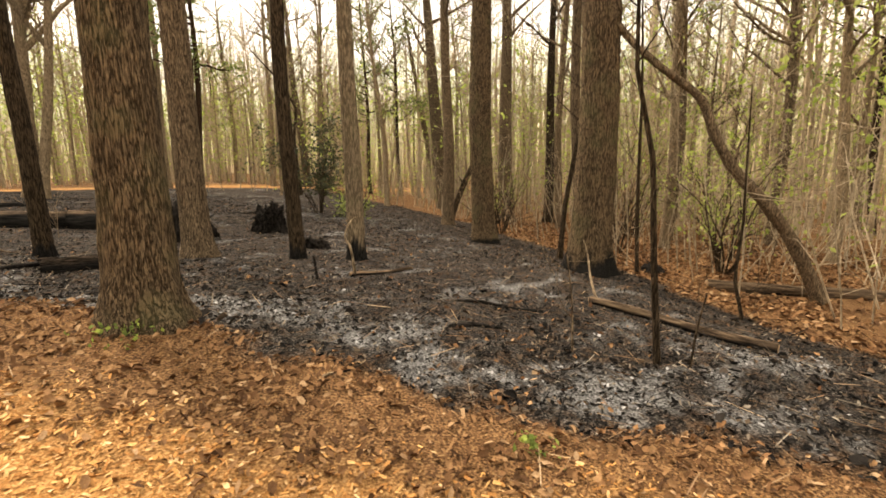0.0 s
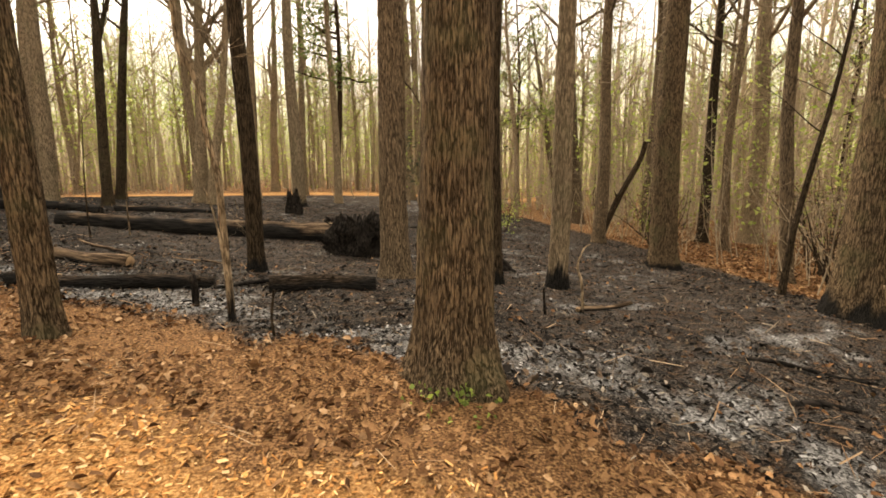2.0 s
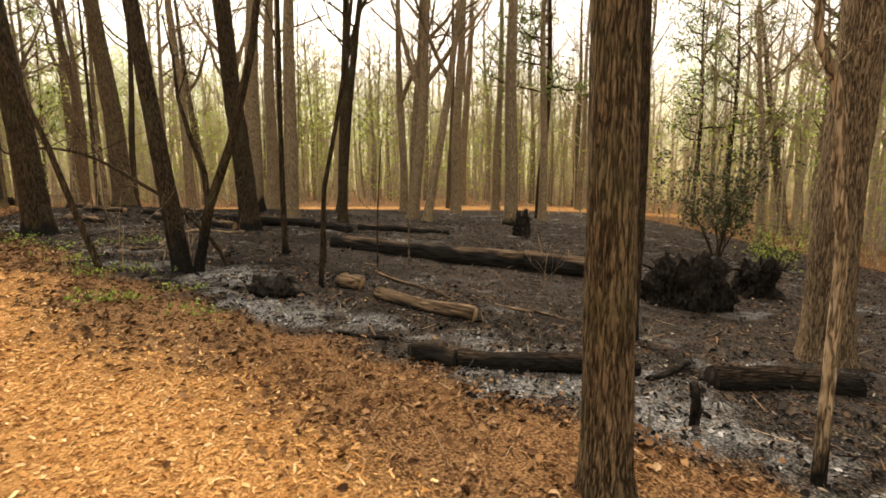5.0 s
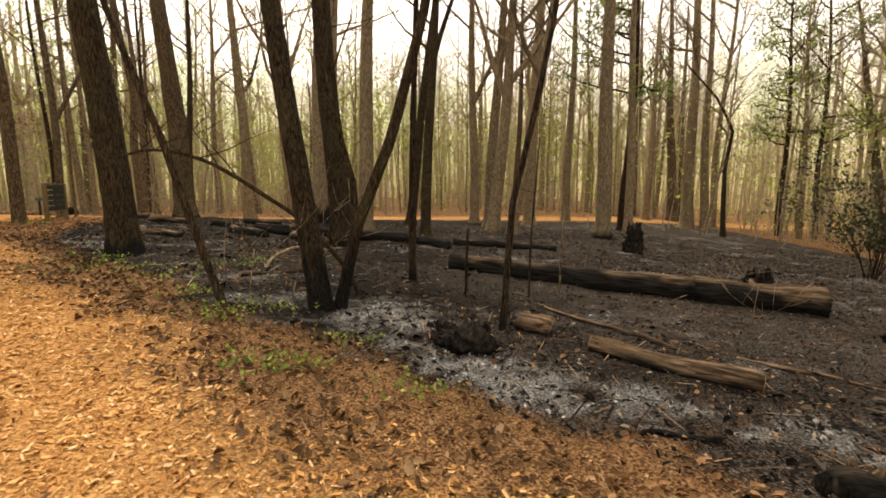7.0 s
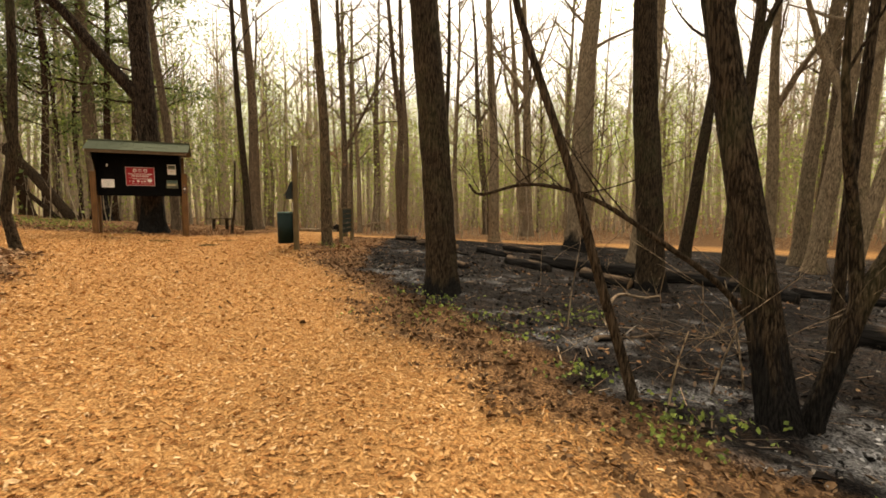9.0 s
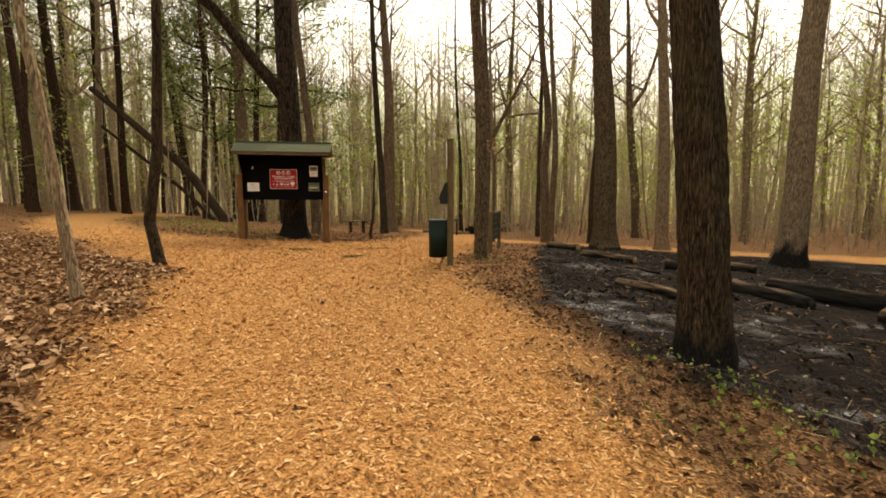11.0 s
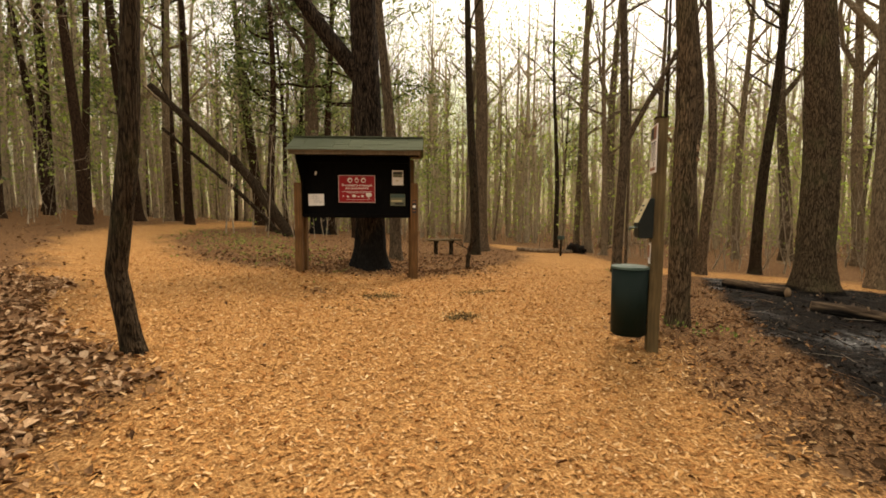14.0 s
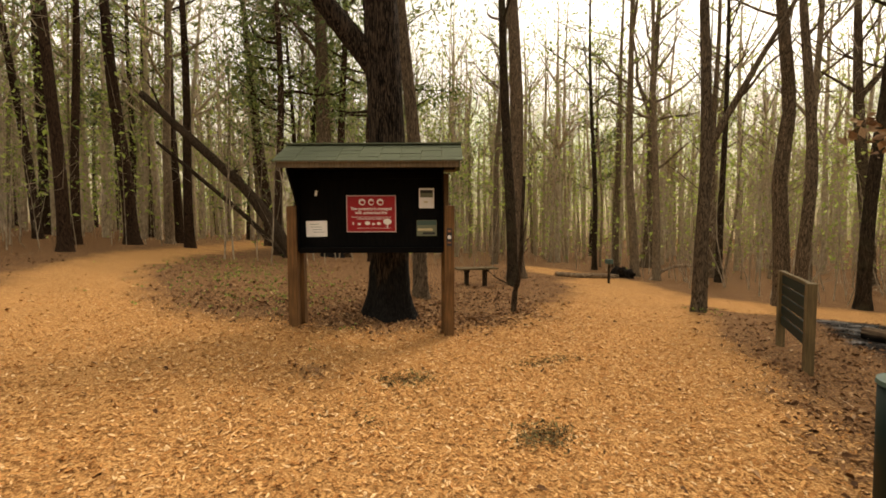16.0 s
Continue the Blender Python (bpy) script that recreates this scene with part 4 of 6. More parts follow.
log((-1.2, 12.6), (1.4, 13.0), 0.11, "thin burnt log in the clearing", scorch=0.95, seed=5, cut=CHARRED)
log((-8.9, 12.5), (-8.1, 12.3), 0.035, "thin dark log near the far path", scorch=0.6, seed=6, cut=CHARRED)
log((1.08, 5.4), (2.42, 4.9), 0.09, "short log with weathered tan bark on ash", r2=0.1, scorch=0.25, seed=8)
log((0.42, 6.0), (0.72, 5.9), 0.13, "short cut log round on burnt soil", scorch=0.25, seed=9, knots=0)
log((2.32, 3.28), (3.95, 3.55), 0.09, "dark burnt log at the fire's edge", BLACK_OAK, scorch=0.82, seed=10, cut=CHARRED)
log((4.6, 3.6), (5.95, 3.75), 0.125, "charred log with a grey top lying in ash", BLACK_OAK, scorch=0.8, seed=11, cut=CHARRED)
log((1.93, 3.2), (2.3, 3.27), 0.1, "broken end of a burnt log in leaves", scorch=0.8, seed=12, cut=CHARRED, name="log")
log((11.3, 0.95), (12.25, -0.9), 0.05, "slim pale-topped log on ash", r2=0.055, scorch=0.35, seed=13, knots=1)
log((8.5, 2.8), (9.6, 3.4), 0.035, "slim branch lying on burnt ground", scorch=0.3, seed=14, knots=1, name="fallen_branch")
log((-4.7, 10.85), (-3.75, 10.45), 0.125, "burnt log with pale end grain", scorch=0.7, seed=15)
log((-6.6, 11.5), (-5.5, 11.0), 0.13, "thick charred log in the clearing", scorch=0.9, seed=16, cut=CHARRED)
log((-7.9, 10.05), (-6.8, 9.85), 0.085, "brown mossy log at the burn's edge", scorch=0.5, seed=17, cut=CHARRED)
log((-10.5, 13.4), (-9.15, 13.45), 0.11, "grey log with a pale top near the path", scorch=0.5, seed=18)
log((-12.4, 14.75), (-11.1, 14.25), 0.11, "dark grey log near the path bend", scorch=0.55, seed=19)
log((-8.4, 13.33), (-7.3, 13.2), 0.1, "burnt log in the clearing", scorch=0.85, seed=20, cut=CHARRED)
log((-8.2, 14.7), (-7.0, 14.7), 0.12, "burnt log at the north of the clearing", scorch=0.75, seed=21, cut=CHARRED)
log((0.64, 7.1), (2.05, 5.85), 0.022, "thin fallen branch on burnt soil", scorch=0.2, seed=22, knots=1, name="fallen_branch")
log((2.7, 5.95), (3.8, 5.3), 0.02, "thin fallen branch on burnt soil", scorch=0.3, seed=23, knots=1, name="fallen_branch")
log((9.0, 0.28), (9.55, 0.2), 0.028, "short burnt stick in ash", CHARRED, scorch=0.5, seed=24, knots=1, name="fallen_branch", cut=CHARRED)
log((9.5, 1.2), (10.4, 0.7), 0.018, "thin burnt stick in ash", CHARRED, scorch=0.5, seed=25, knots=1, name="fallen_branch", cut=CHARRED)
log((-3.3, 6.45), (-2.85, 7.3), 0.035, "bent pale-ended root on burnt ground", scorch=0.4, seed=26, name="fallen_branch")
stem_along([(-3.32, 7.05, 0.52), (-3.5, 7.7, 0.58), (-3.56, 8.7, 0.62), (-3.3, 9.3, 0.5), (-3.15, 9.8, 0.47)], 0.028, "pale barkless bent branch on burnt ground", PALE_BARK, "branch", "fallen_branch", 7, seed=27, tip=0.5, twigs=3)
log((-21.5, 17.6), (-20.7, 20.0), 0.1, "pale fallen log beyond the path", PALE_BARK, scorch=0.0, seed=28)
log((15.0, 2.2), (19.5, -0.6), 0.11, "grey fallen log in the leafy hollow", scorch=0.1, seed=29)
log((4.6, 4.0), (4.0, 3.4), 0.03, "burnt stick beside a charred log", CHARRED, scorch=0.5, seed=30, name="fallen_branch", cut=CHARRED)
log((3.6, 1.0), (4.1, 0.75), 0.012, "thin dry stick on leaf litter", PALE_BARK, scorch=0.0, seed=31, knots=0, name="fallen_branch")
log((7.6, -0.9), (7.95, -0.55), 0.010, "thin dry stick at the ash edge", PALE_BARK, scorch=0.0, seed=32, knots=0, name="fallen_branch")
log((1.6, 3.75), (1.1, 3.6), 0.02, "thin burnt stick at the ash edge", CHARRED, scorch=0.4, seed=33, knots=0, name="fallen_branch", cut=CHARRED)


def charred_mass(x, y, w, d, h, label, seed):
    """A blackened, hollow, jagged root plate."""
    rng = random.Random(seed)
    z0 = at_ground(x, y)
    ob = tagged(empty("charred_stump", x, y, z0), label, "stump")
    m = Mesh()
    rings, sides = 14, 44
    for i in range(rings):
        t = i / (rings - 1)
        start = len(m.v)
        for k in range(sides):
            a = 2 * math.pi * k / sides
            u = Vector((math.cos(a) * 1.7 + seed, math.sin(a) * 1.7, t * 1.6))
            q = (1 - 0.35 * t ** 2) * (1 + 0.55 * noise.noise(u) + 0.42 * noise.noise(u * 2.7) + 0.2 * noise.noise(u * 6))
            ragged = 0.72 + 0.34 * (0.5 + noise.noise(Vector((math.cos(a) * 0.9, math.sin(a) * 0.9 + seed, 4)))) + 0.3 * noise.noise(Vector((math.cos(a) * 4, math.sin(a) * 4, seed)))
            m.v.append(Vector((w * 0.5 * q * math.cos(a), d * 0.5 * q * math.sin(a), -0.08 + t * h * ragged)))
            m.soot.append(0.0)
        if i:
            for k in range(sides):
                n = (k + 1) % sides
                m.f.append((start - sides + k, start - sides + n, start + n, start + k))
    hollow = len(m.v)
    m.v.append(Vector((0, 0, h * 0.55)))
    m.soot.append(0.0)
    for k in range(sides):
        m.f.append((start + k, start + (k + 1) % sides, hollow))
    m.make("burnt_wood", CHARRED, ob)
    for _ in range(6 if h > 0.5 else 2):
        a = rng.uniform(0, 6.28)
        s = Mesh()
        p = Vector((w * 0.3 * math.cos(a), d * 0.3 * math.sin(a), h * rng.uniform(0.3, 0.7)))
        branch(s, p, (math.cos(a), math.sin(a), rng.uniform(-0.1, 0.9)), rng.uniform(0.3, 0.6) * min(0.8, h), 0.035, 0, rng, 5)
        s.make("root", CHARRED, ob)
    return ob


charred_mass(5.75, 7.1, 1.2, 0.8, 0.95, "black charred root plate at the long log's end", 1)
charred_mass(7.5, 8.35, 0.75, 0.6, 0.78, "black burnt stump with a jagged hollow top", 2)
charred_mass(-0.15, 4.85, 0.62, 0.5, 0.27, "low burnt stump in pale ash", 3)
charred_mass(3.6, 14.2, 0.45, 0.4, 0.85, "tall charred stump in the burnt clearing", 4)
charred_mass(5.1, 10.6, 0.5, 0.4, 0.45, "small charred stump behind the long log", 5)
charred_mass(-20.8, 20.4, 0.9, 0.6, 0.5, "dark root clump beyond the path", 6)
charred_mass(8.3, 5.8, 0.5, 0.4, 0.3, "low burnt stump behind dark trunks", 7)
charred_mass(14.6, 3.1, 0.5, 0.4, 0.25, "low dark stump in leaf litter", 8)


# ---------- the notice kiosk ----------
def board(parent, name, w, d, h, x, y, z, mat, label="", rx=0, rz=0, ry=0, bevel=0.006):
    ob = part(name, box(w, d, h, None, bevel), mat, parent, label)
    ob.matrix_basis = pose(x, y, z, rx, ry, rz)
    return ob


def lettering(parent, name, text, size, x, y, z, mat, bold=0.0):
    """Raised print on an upright panel that faces -y."""
    cu = bpy.data.curves.new(name, 'FONT')
    cu.body, cu.size, cu.align_x, cu.align_y, cu.extrude, cu.offset = text, size, 'CENTER', 'CENTER', 0.0008, bold
    tmp = bpy.data.objects.new(name, cu)
    scene.collection.objects.link(tmp)
    me = bpy.data.meshes.new_from_object(tmp.evaluated_get(bpy.context.evaluated_depsgraph_get()))
    bpy.data.objects.remove(tmp)
    me.materials.clear()
    me.materials.append(mat)
    ob = new(name, me)
    ob.parent = parent
    ob.matrix_basis = pose(x, y, z, 90, 0, 0)
    return ob


def disc(parent, name, r, x, y, z, mat, sx=1.0, sides=24):
    bm = bmesh.new()
    bmesh.ops.create_cone(bm, cap_ends=True, segments=sides, radius1=r, radius2=r, depth=0.003, matrix=pose(0, 0, 0, 90) @ Matrix.Diagonal((sx, 1, 1, 1)))
    ob = part(name, bm, mat, parent)
    ob.location = (x, y, z)
    return ob


def kiosk():
    turn = math.degrees(math.atan2(0.834, 0.551))
    z0 = 1.12
    ob = tagged(empty("notice_kiosk", -15.67, 7.87, z0, turn), "black notice kiosk with mossy shingle roof on wooden posts", "kiosk")
    for side, x in ((-1, -1.04), (1, 1.03)):
        foot = at_ground(-15.67 + x * 0.551, 7.87 + x * 0.834) - z0 - 0.15
        board(ob, "post", 0.13, 0.13, 1.62 - foot, x, 0.03, foot + (1.62 - foot) / 2, POST_WOOD, "warm brown wooden post")
        board(ob, "rear_post", 0.10, 0.13, 2.05 - foot, x - side * 0.06, 0.18, foot + (2.05 - foot) / 2, POST_WOOD)
        # side cheek, widening towards the eave
        bm = bmesh.new()
        prof = [(0.16, 1.02), (-0.02, 1.02), (-0.05, 1.62), (-0.44, 2.05), (-0.40, 2.14), (0.10, 2.42), (0.16, 2.42)]
        f = bm.faces.new([bm.verts.new((0, py, pz)) for py, pz in prof])
        out = bmesh.ops.extrude_face_region(bm, geom=[f])
        bmesh.ops.translate(bm, verts=[v for v in out["geom"] if isinstance(v, bmesh.types.BMVert)], vec=(0.025, 0, 0))
        c = part("side_cheek", bm, BLACK_STAIN, ob)
        c.location = (x - side * 0.085 - 0.0125, 0, 0)
    board(ob, "back_panel", 1.9, 0.025, 1.22, 0, 0.075, 1.62, BLACK_STAIN, "black board with worn stain")
    board(ob, "bottom_rail", 1.9, 0.09, 0.07, 0, 0.03, 1.035, BLACK_STAIN)
    board(ob, "top_rail", 1.9, 0.05, 0.09, 0, 0.035, 2.02, BLACK_STAIN)
    board(ob, "fascia", 2.2, 0.03, 0.095, 0.04, -0.47, 2.115, FASCIA, "brown weathered fascia board")
    board(ob, "soffit", 2.14, 0.5, 0.02, 0.04, -0.2, 2.10, BLACK_STAIN)
    # two roof slopes, each in shingle courses
    for way in (-1, 1):
        courses = 5
        for i in range(courses):
            t = (i + 0.5) / courses
            y = way * (0.58 * (1 - t)) + 0.1 - 0.02
            z = 2.15 + 0.27 * t
            rng = random.Random(40 + i + way)
            for k in range(9):
                w = 2.30 / 9
                s = board(ob, "shingle", w - 0.004, 0.155, 0.013, 0.04 - 1.15 + w * (k + 0.5), y, z + rng.uniform(-0.003, 0.003), SHINGLE, "", -way * 24, 0, rng.uniform(-0.6, 0.6), 0.002)
    board(ob, "ridge_cap", 2.3, 0.12, 0.022, 0.04, 0.08, 2.435, SHINGLE)
    for way in (-1, 1):
        board(ob, "roof_deck", 2.2, 0.66, 0.016, 0.04, 0.08 + way * 0.29, 2.262, FASCIA, "", -way * 24)
    return ob


KIOSK = kiosk()


def on_kiosk(name, x, z, label, category):
    p = KIOSK.matrix_basis @ Vector((x, 0.061, z))
    ob = tagged(new(name), label, category)
    ob.empty_display_size = 0.1
    ob.matrix_basis = Matrix.Translation(p) @ KIOSK.matrix_basis.to_3x3().to_4x4()
    return ob


def red_notice():
    s = on_kiosk("red_sign", -0.005, 1.517, "red sign with white print and pale border on a kiosk", "sign")
    board(s, "border", 0.66, 0.008, 0.49, 0, -0.004, 0, paint_material("pale_border", (0.55, 0.42, 0.40), 0.5, 0.2), "", bevel=0.003)
    board(s, "plate", 0.635, 0.006, 0.465, 0, -0.009, 0, RED_SIGN, "", bevel=0.002)
    y = -0.0135
    for x in (-0.12, 0, 0.12):
        disc(s, "emblem", 0.044, x, y, 0.155, WHITE, 1.0 if x else 0.85)
        disc(s, "emblem_mark", 0.024, x + 0.004, y - 0.002, 0.15, RED_SIGN, 1.3, 7)
    lettering(s, "text_line", "This property is managed", 0.053, 0, y, 0.066, WHITE, 0.0012)
    lettering(s, "text_line", "with prescribed fire", 0.053, 0, y, 0.013, WHITE, 0.0012)
    board(s, "rule", 0.53, 0.002, 0.006, 0, y, -0.045, WHITE, bevel=0)
    board(s, "text_bar", 0.36, 0.002, 0.008, 0, y, -0.068, WHITE, bevel=0)
    board(s, "rule", 0.46, 0.002, 0.004, 0.03, y, -0.19, WHITE, bevel=0)
    for x, w, h in ((-0.24, 0.018, 0.045), (-0.16, 0.05, 0.03), (-0.05, 0.075, 0.05), (0.03, 0.04, 0.03), (0.10, 0.055, 0.04)):
        disc(s, "pictogram", h / 2, x, y, -0.15 + h / 2, WHITE, w / h, 9)
    disc(s, "pictogram_tree", 0.042, 0.215, y, -0.105, WHITE, 1.35, 11)
    board(s, "pictogram_trunk", 0.014, 0.003, 0.06, 0.215, y, -0.155, WHITE, bevel=0)


def papers():
    p = on_kiosk("paper_notice", -0.733, 1.32, "white printed paper pinned to a kiosk", "paper")
    board(p, "sheet", 0.28, 0.003, 0.21, 0, -0.004, 0, WHITE, bevel=0, ry=-1)
    for i in range(4):
        board(p, "text_bar", 0.12 + 0.03 * (i % 2), 0.001, 0.005, -0.03 + 0.02 * i, -0.0065, 0.06 - i * 0.035, LID_GREY, bevel=0)
    p = on_kiosk("poster", 0.73, 1.72, "white sheet with a dark photograph on a kiosk", "poster")
    board(p, "sheet", 0.2, 0.003, 0.265, 0, -0.004, 0, WHITE, bevel=0)
    board(p, "picture", 0.17, 0.002, 0.1, 0, -0.0075, 0.06, PHOTO_GREEN, bevel=0)
    board(p, "picture_band", 0.17, 0.002, 0.035, 0, -0.009, 0.085, INK, bevel=0)
    board(p, "text_bar", 0.05, 0.002, 0.02, -0.01, -0.0075, -0.05, CREAM, bevel=0)
    p = on_kiosk("picture_card", 0.73, 1.325, "landscape photograph card on a kiosk", "poster")
    board(p, "sheet", 0.265, 0.003, 0.21, 0, -0.004, 0, PHOTO_GREEN, bevel=0)
    board(p, "sky_band", 0.255, 0.002, 0.06, 0, -0.0075, 0.07, LID_GREY, bevel=0)
    board(p, "field_band", 0.2, 0.002, 0.03, -0.02, -0.0075, -0.02, CREAM, bevel=0)
    board(p, "shade_band", 0.16, 0.002, 0.03, 0.03, -0.0075, -0.07, INK, bevel=0)
    p = on_kiosk("paper_scrap", -0.735, 1.79, "small torn white scrap pinned to a kiosk", "paper")
    board(p, "scrap", 0.03, 0.003, 0.07, 0, -0.004, 0, WHITE, bevel=0, ry=12)
    p = on_kiosk("trail_marker", 1.03, 1.205, "small dark trail tag with white blaze on a post", "sign")
    board(p, "plate", 0.07, 0.004, 0.23, 0, -0.1, 0, INK, bevel=0)
    disc(p, "blaze", 0.026, 0, -0.104, 0.0, WHITE)
    board(p, "text_bar", 0.045, 0.002, 0.03, 0, -0.104, 0.08, PHOTO_BROWN, bevel=0)
    board(p, "text_bar", 0.045, 0.002, 0.02, 0, -0.104, -0.07, PHOTO_BROWN, bevel=0)


red_notice()
papers()


# ---------- the dog-waste station ----------
def waste_station():
    x, y = -10.395, 8.54
    z0 = at_ground(x, y)
    turn = 41.0     # local -x points to the bin
    ob = tagged(empty("pet_waste_station", x, y, z0, turn), "weathered wooden post with bag dispenser, notice plate and green bin", "waste station")
    H = 3.163 - z0
    board(ob, "post", 0.11, 0.11, H + 0.3, 0.012, 0, H / 2 - 0.15, GREY_WOOD, "weathered brown wooden post", bevel=0.008)
    board(ob, "post_cap", 0.125, 0.125, 0.012, 0.012, 0, H + 0.004, DARK_BARK, bevel=0.003)
    # bin
    bm = bmesh.new()
    bmesh.ops.create_cone(bm, cap_ends=True, segments=40, radius1=0.165, radius2=0.172, depth=0.66)
    bmesh.ops.bevel(bm, geom=[e for e in bm.edges if abs(e.verts[0].co.z - e.verts[1].co.z) < 1e-5], offset=0.012, segments=2, affect='EDGES')
    b = part("bin", bm, GREEN_METAL, ob, "dark green metal bin")
    for pl in b.data.polygons:
        pl.use_smooth = abs(pl.normal.z) < 0.5
    b.location = (-0.212, 0, 0.49)
    bm = bmesh.new()
    bmesh.ops.create_cone(bm, cap_ends=True, segments=40, radius1=0.18, radius2=0.176, depth=0.022)
    bmesh.ops.create_cone(bm, cap_ends=True, segments=40, radius1=0.17, radius2=0.10, depth=0.012, matrix=Matrix.Translation((0, 0, 0.016)))
    lid = part("bin_lid", bm, LID_GREY, b, "grey-green lid")
    lid.location = (0, 0, 0.338)
    board(ob, "bracket", 0.04, 0.05, 0.05, -0.045, 0, 0.72, BLACK_BOX)
    board(ob, "bracket", 0.04, 0.05, 0.05, -0.045, 0, 0.3, BLACK_BOX)
    # bag dispenser with sloping cream front
    bm = bmesh.new()
    prof = [(0, 1.12), (-0.13, 1.12), (-0.14, 1.26), (-0.04, 1.5), (0, 1.5)]
    f = bm.faces.new([bm.verts.new((px, -0.12, pz)) for px, pz in prof])
    out = bmesh.ops.extrude_face_region(bm, geom=[f])
    bmesh.ops.translate(bm, verts=[v for v in out["geom"] if isinstance(v, bmesh.types.BMVert)], vec=(0, 0.24, 0))
    bmesh.ops.bevel(bm, geom=bm.edges[:], offset=0.006, segments=1, affect='EDGES')
    d = part("bag_dispenser", bm, BLACK_BOX, ob, "black bag dispenser box")
    d.location = (-0.037, 0, 0)
    slope = math.degrees(math.atan2(0.24, 0.10))
    front = part("sloping_lid", box(0.25, 0.235, 0.008), CREAM, d, "cream instruction panel")
    front.matrix_basis = pose(-0.0935, 0, 1.382, 0, -slope, 0)
    for i in range(3):
        t = part("text_bar", box(0.02, 0.12 - i * 0.03, 0.002, None, 0), INK, front)
        t.location = (0.05 - 0.045 * i, 0, 0.006)
    tray = part("bag_tray", box(0.06, 0.18, 0.01), LID_GREY, d, "grey tray")
    tray.location = (-0.165, 0, 1.22)
    bag = Mesh()
    rng = random.Random(3)
    for i in range(5):
        branch(bag, Vector((-0.145, -0.06 + 0.03 * i, 1.225)), (-1, rng.gauss(0, 0.3), -0.5), 0.07, 0.01, 0, rng, 5)
    bag.make("bag_end", LID_GREY, d, label="crumpled pale bag ends")
    # notice plate, facing the walker
    plate = part("notice_plate", box(0.008, 0.27, 0.45, None, 0.003), WHITE, ob, "white notice plate with a photograph")
    plate.location = (-0.045, -0.01, 1.965)
    pic = part("picture", box(0.002, 0.235, 0.12, None, 0), PHOTO_BROWN, plate)
    pic.location = (-0.006, 0, 0.15)
    pic = part("picture_subject", box(0.002, 0.11, 0.10, None, 0), INK, plate)
    pic.location = (-0.0075, 0.05, 0.15)
    band = part("band", box(0.002, 0.24, 0.03, None, 0), PHOTO_BROWN, plate)
    band.location = (-0.006, 0, -0.185)
    for i in range(8):
        t = part("text_bar", box(0.002, 0.23 - 0.03 * (i % 3), 0.011 if i < 2 else 0.006, None, 0), INK, plate)
        t.location = (-0.006, 0.0, 0.06 - i * 0.023)
    spot = part("paw_mark", box(0.002, 0.03, 0.035, None, 0), INK, plate)
    spot.location = (-0.006, -0.05, -0.14)
    slip = part("permit_slip", box(0.006, 0.09, 0.2, None, 0.002), WHITE, ob, "small framed slip")
    slip.location = (-0.045, -0.01, 0.97)
    inner = part("picture", box(0.002, 0.06, 0.12, None, 0), PHOTO_BROWN, slip)
    inner.location = (-0.005, 0, 0.02)


waste_station()


# ---------- slatted board between two posts ----------
def slat_board():
    ax, ay, bx, by = -12.85, 12.9, -12.1, 11.66
    turn = math.degrees(math.atan2(by - ay, bx - ax))
    L = math.hypot(bx - ax, by - ay)
    mx, my = (ax + bx) / 2, (ay + by) / 2
    z0 = at_ground(mx, my)
    ob = tagged(empty("slatted_rack", mx, my, z0, turn), "green slatted board rack between two wooden posts", "rack")
    for x in (-L / 2, L / 2):
        px, py = mx + x * math.cos(radians(turn)), my + x * math.sin(radians(turn))
        g = at_ground(px, py) - z0 - 0.15
        board(ob, "post", 0.13, 0.09, 1.05 - g, x, 0, g + (1.05 - g) / 2, GREY_WOOD, "weathered wooden post")
    for i in range(5):
        board(ob, "slat", L - 0.13, 0.03, 0.12, 0, 0, 0.36 + i * 0.145, GREEN_METAL)
    board(ob, "top_rail", L - 0.13, 0.05, 0.04, 0, 0, 1.03, GREY_WOOD, "weathered wooden top rail")


slat_board()


# ---------- bench, small marker, low things far off ----------
def bench():
    x, y = -19.4, 12.45
    z0 = at_ground(x, y)
    ob = tagged(empty("bench", x, y, z0, 70), "low backless grey wooden bench on leaf litter", "bench")
    for k in range(3):
        board(ob, "seat_plank", 1.05, 0.13, 0.04, 0, -0.15 + 0.15 * k, 0.45, GREY_WOOD, "weathered grey plank")
    for s in (-1, 1):
        board(ob, "leg", 0.1, 0.1, 0.5, s * 0.24, 0, 0.19, DARK_BARK)
        board(ob, "cross_bearer", 0.07, 0.4, 0.06, s * 0.24, 0, 0.405, DARK_BARK)


bench()


def marker_post():
    x, y = -19.6, 18.0
    ob = tagged(empty("marker_post", x, y, at_ground(x, y)), "thin dark post with a small pale box on top", "post")
    board(ob, "post", 0.06, 0.06, 0.75, 0, 0, 0.27, DARK_BARK)
    board(ob, "cap_box", 0.2, 0.16, 0.14, 0, 0, 0.70, LID_GREY, "pale grey box")


marker_post()
stem_along([(-19.9, 20.6, 0.4), (-19.6, 20.9, 0.7), (-19.3, 21.4, 0.9), (-18.8, 22.0, 0.9)], 0.07, "pale bent fallen bough beyond the path", PALE_BARK, "branch", "fallen_branch", 8, seed=31, tip=0.6)


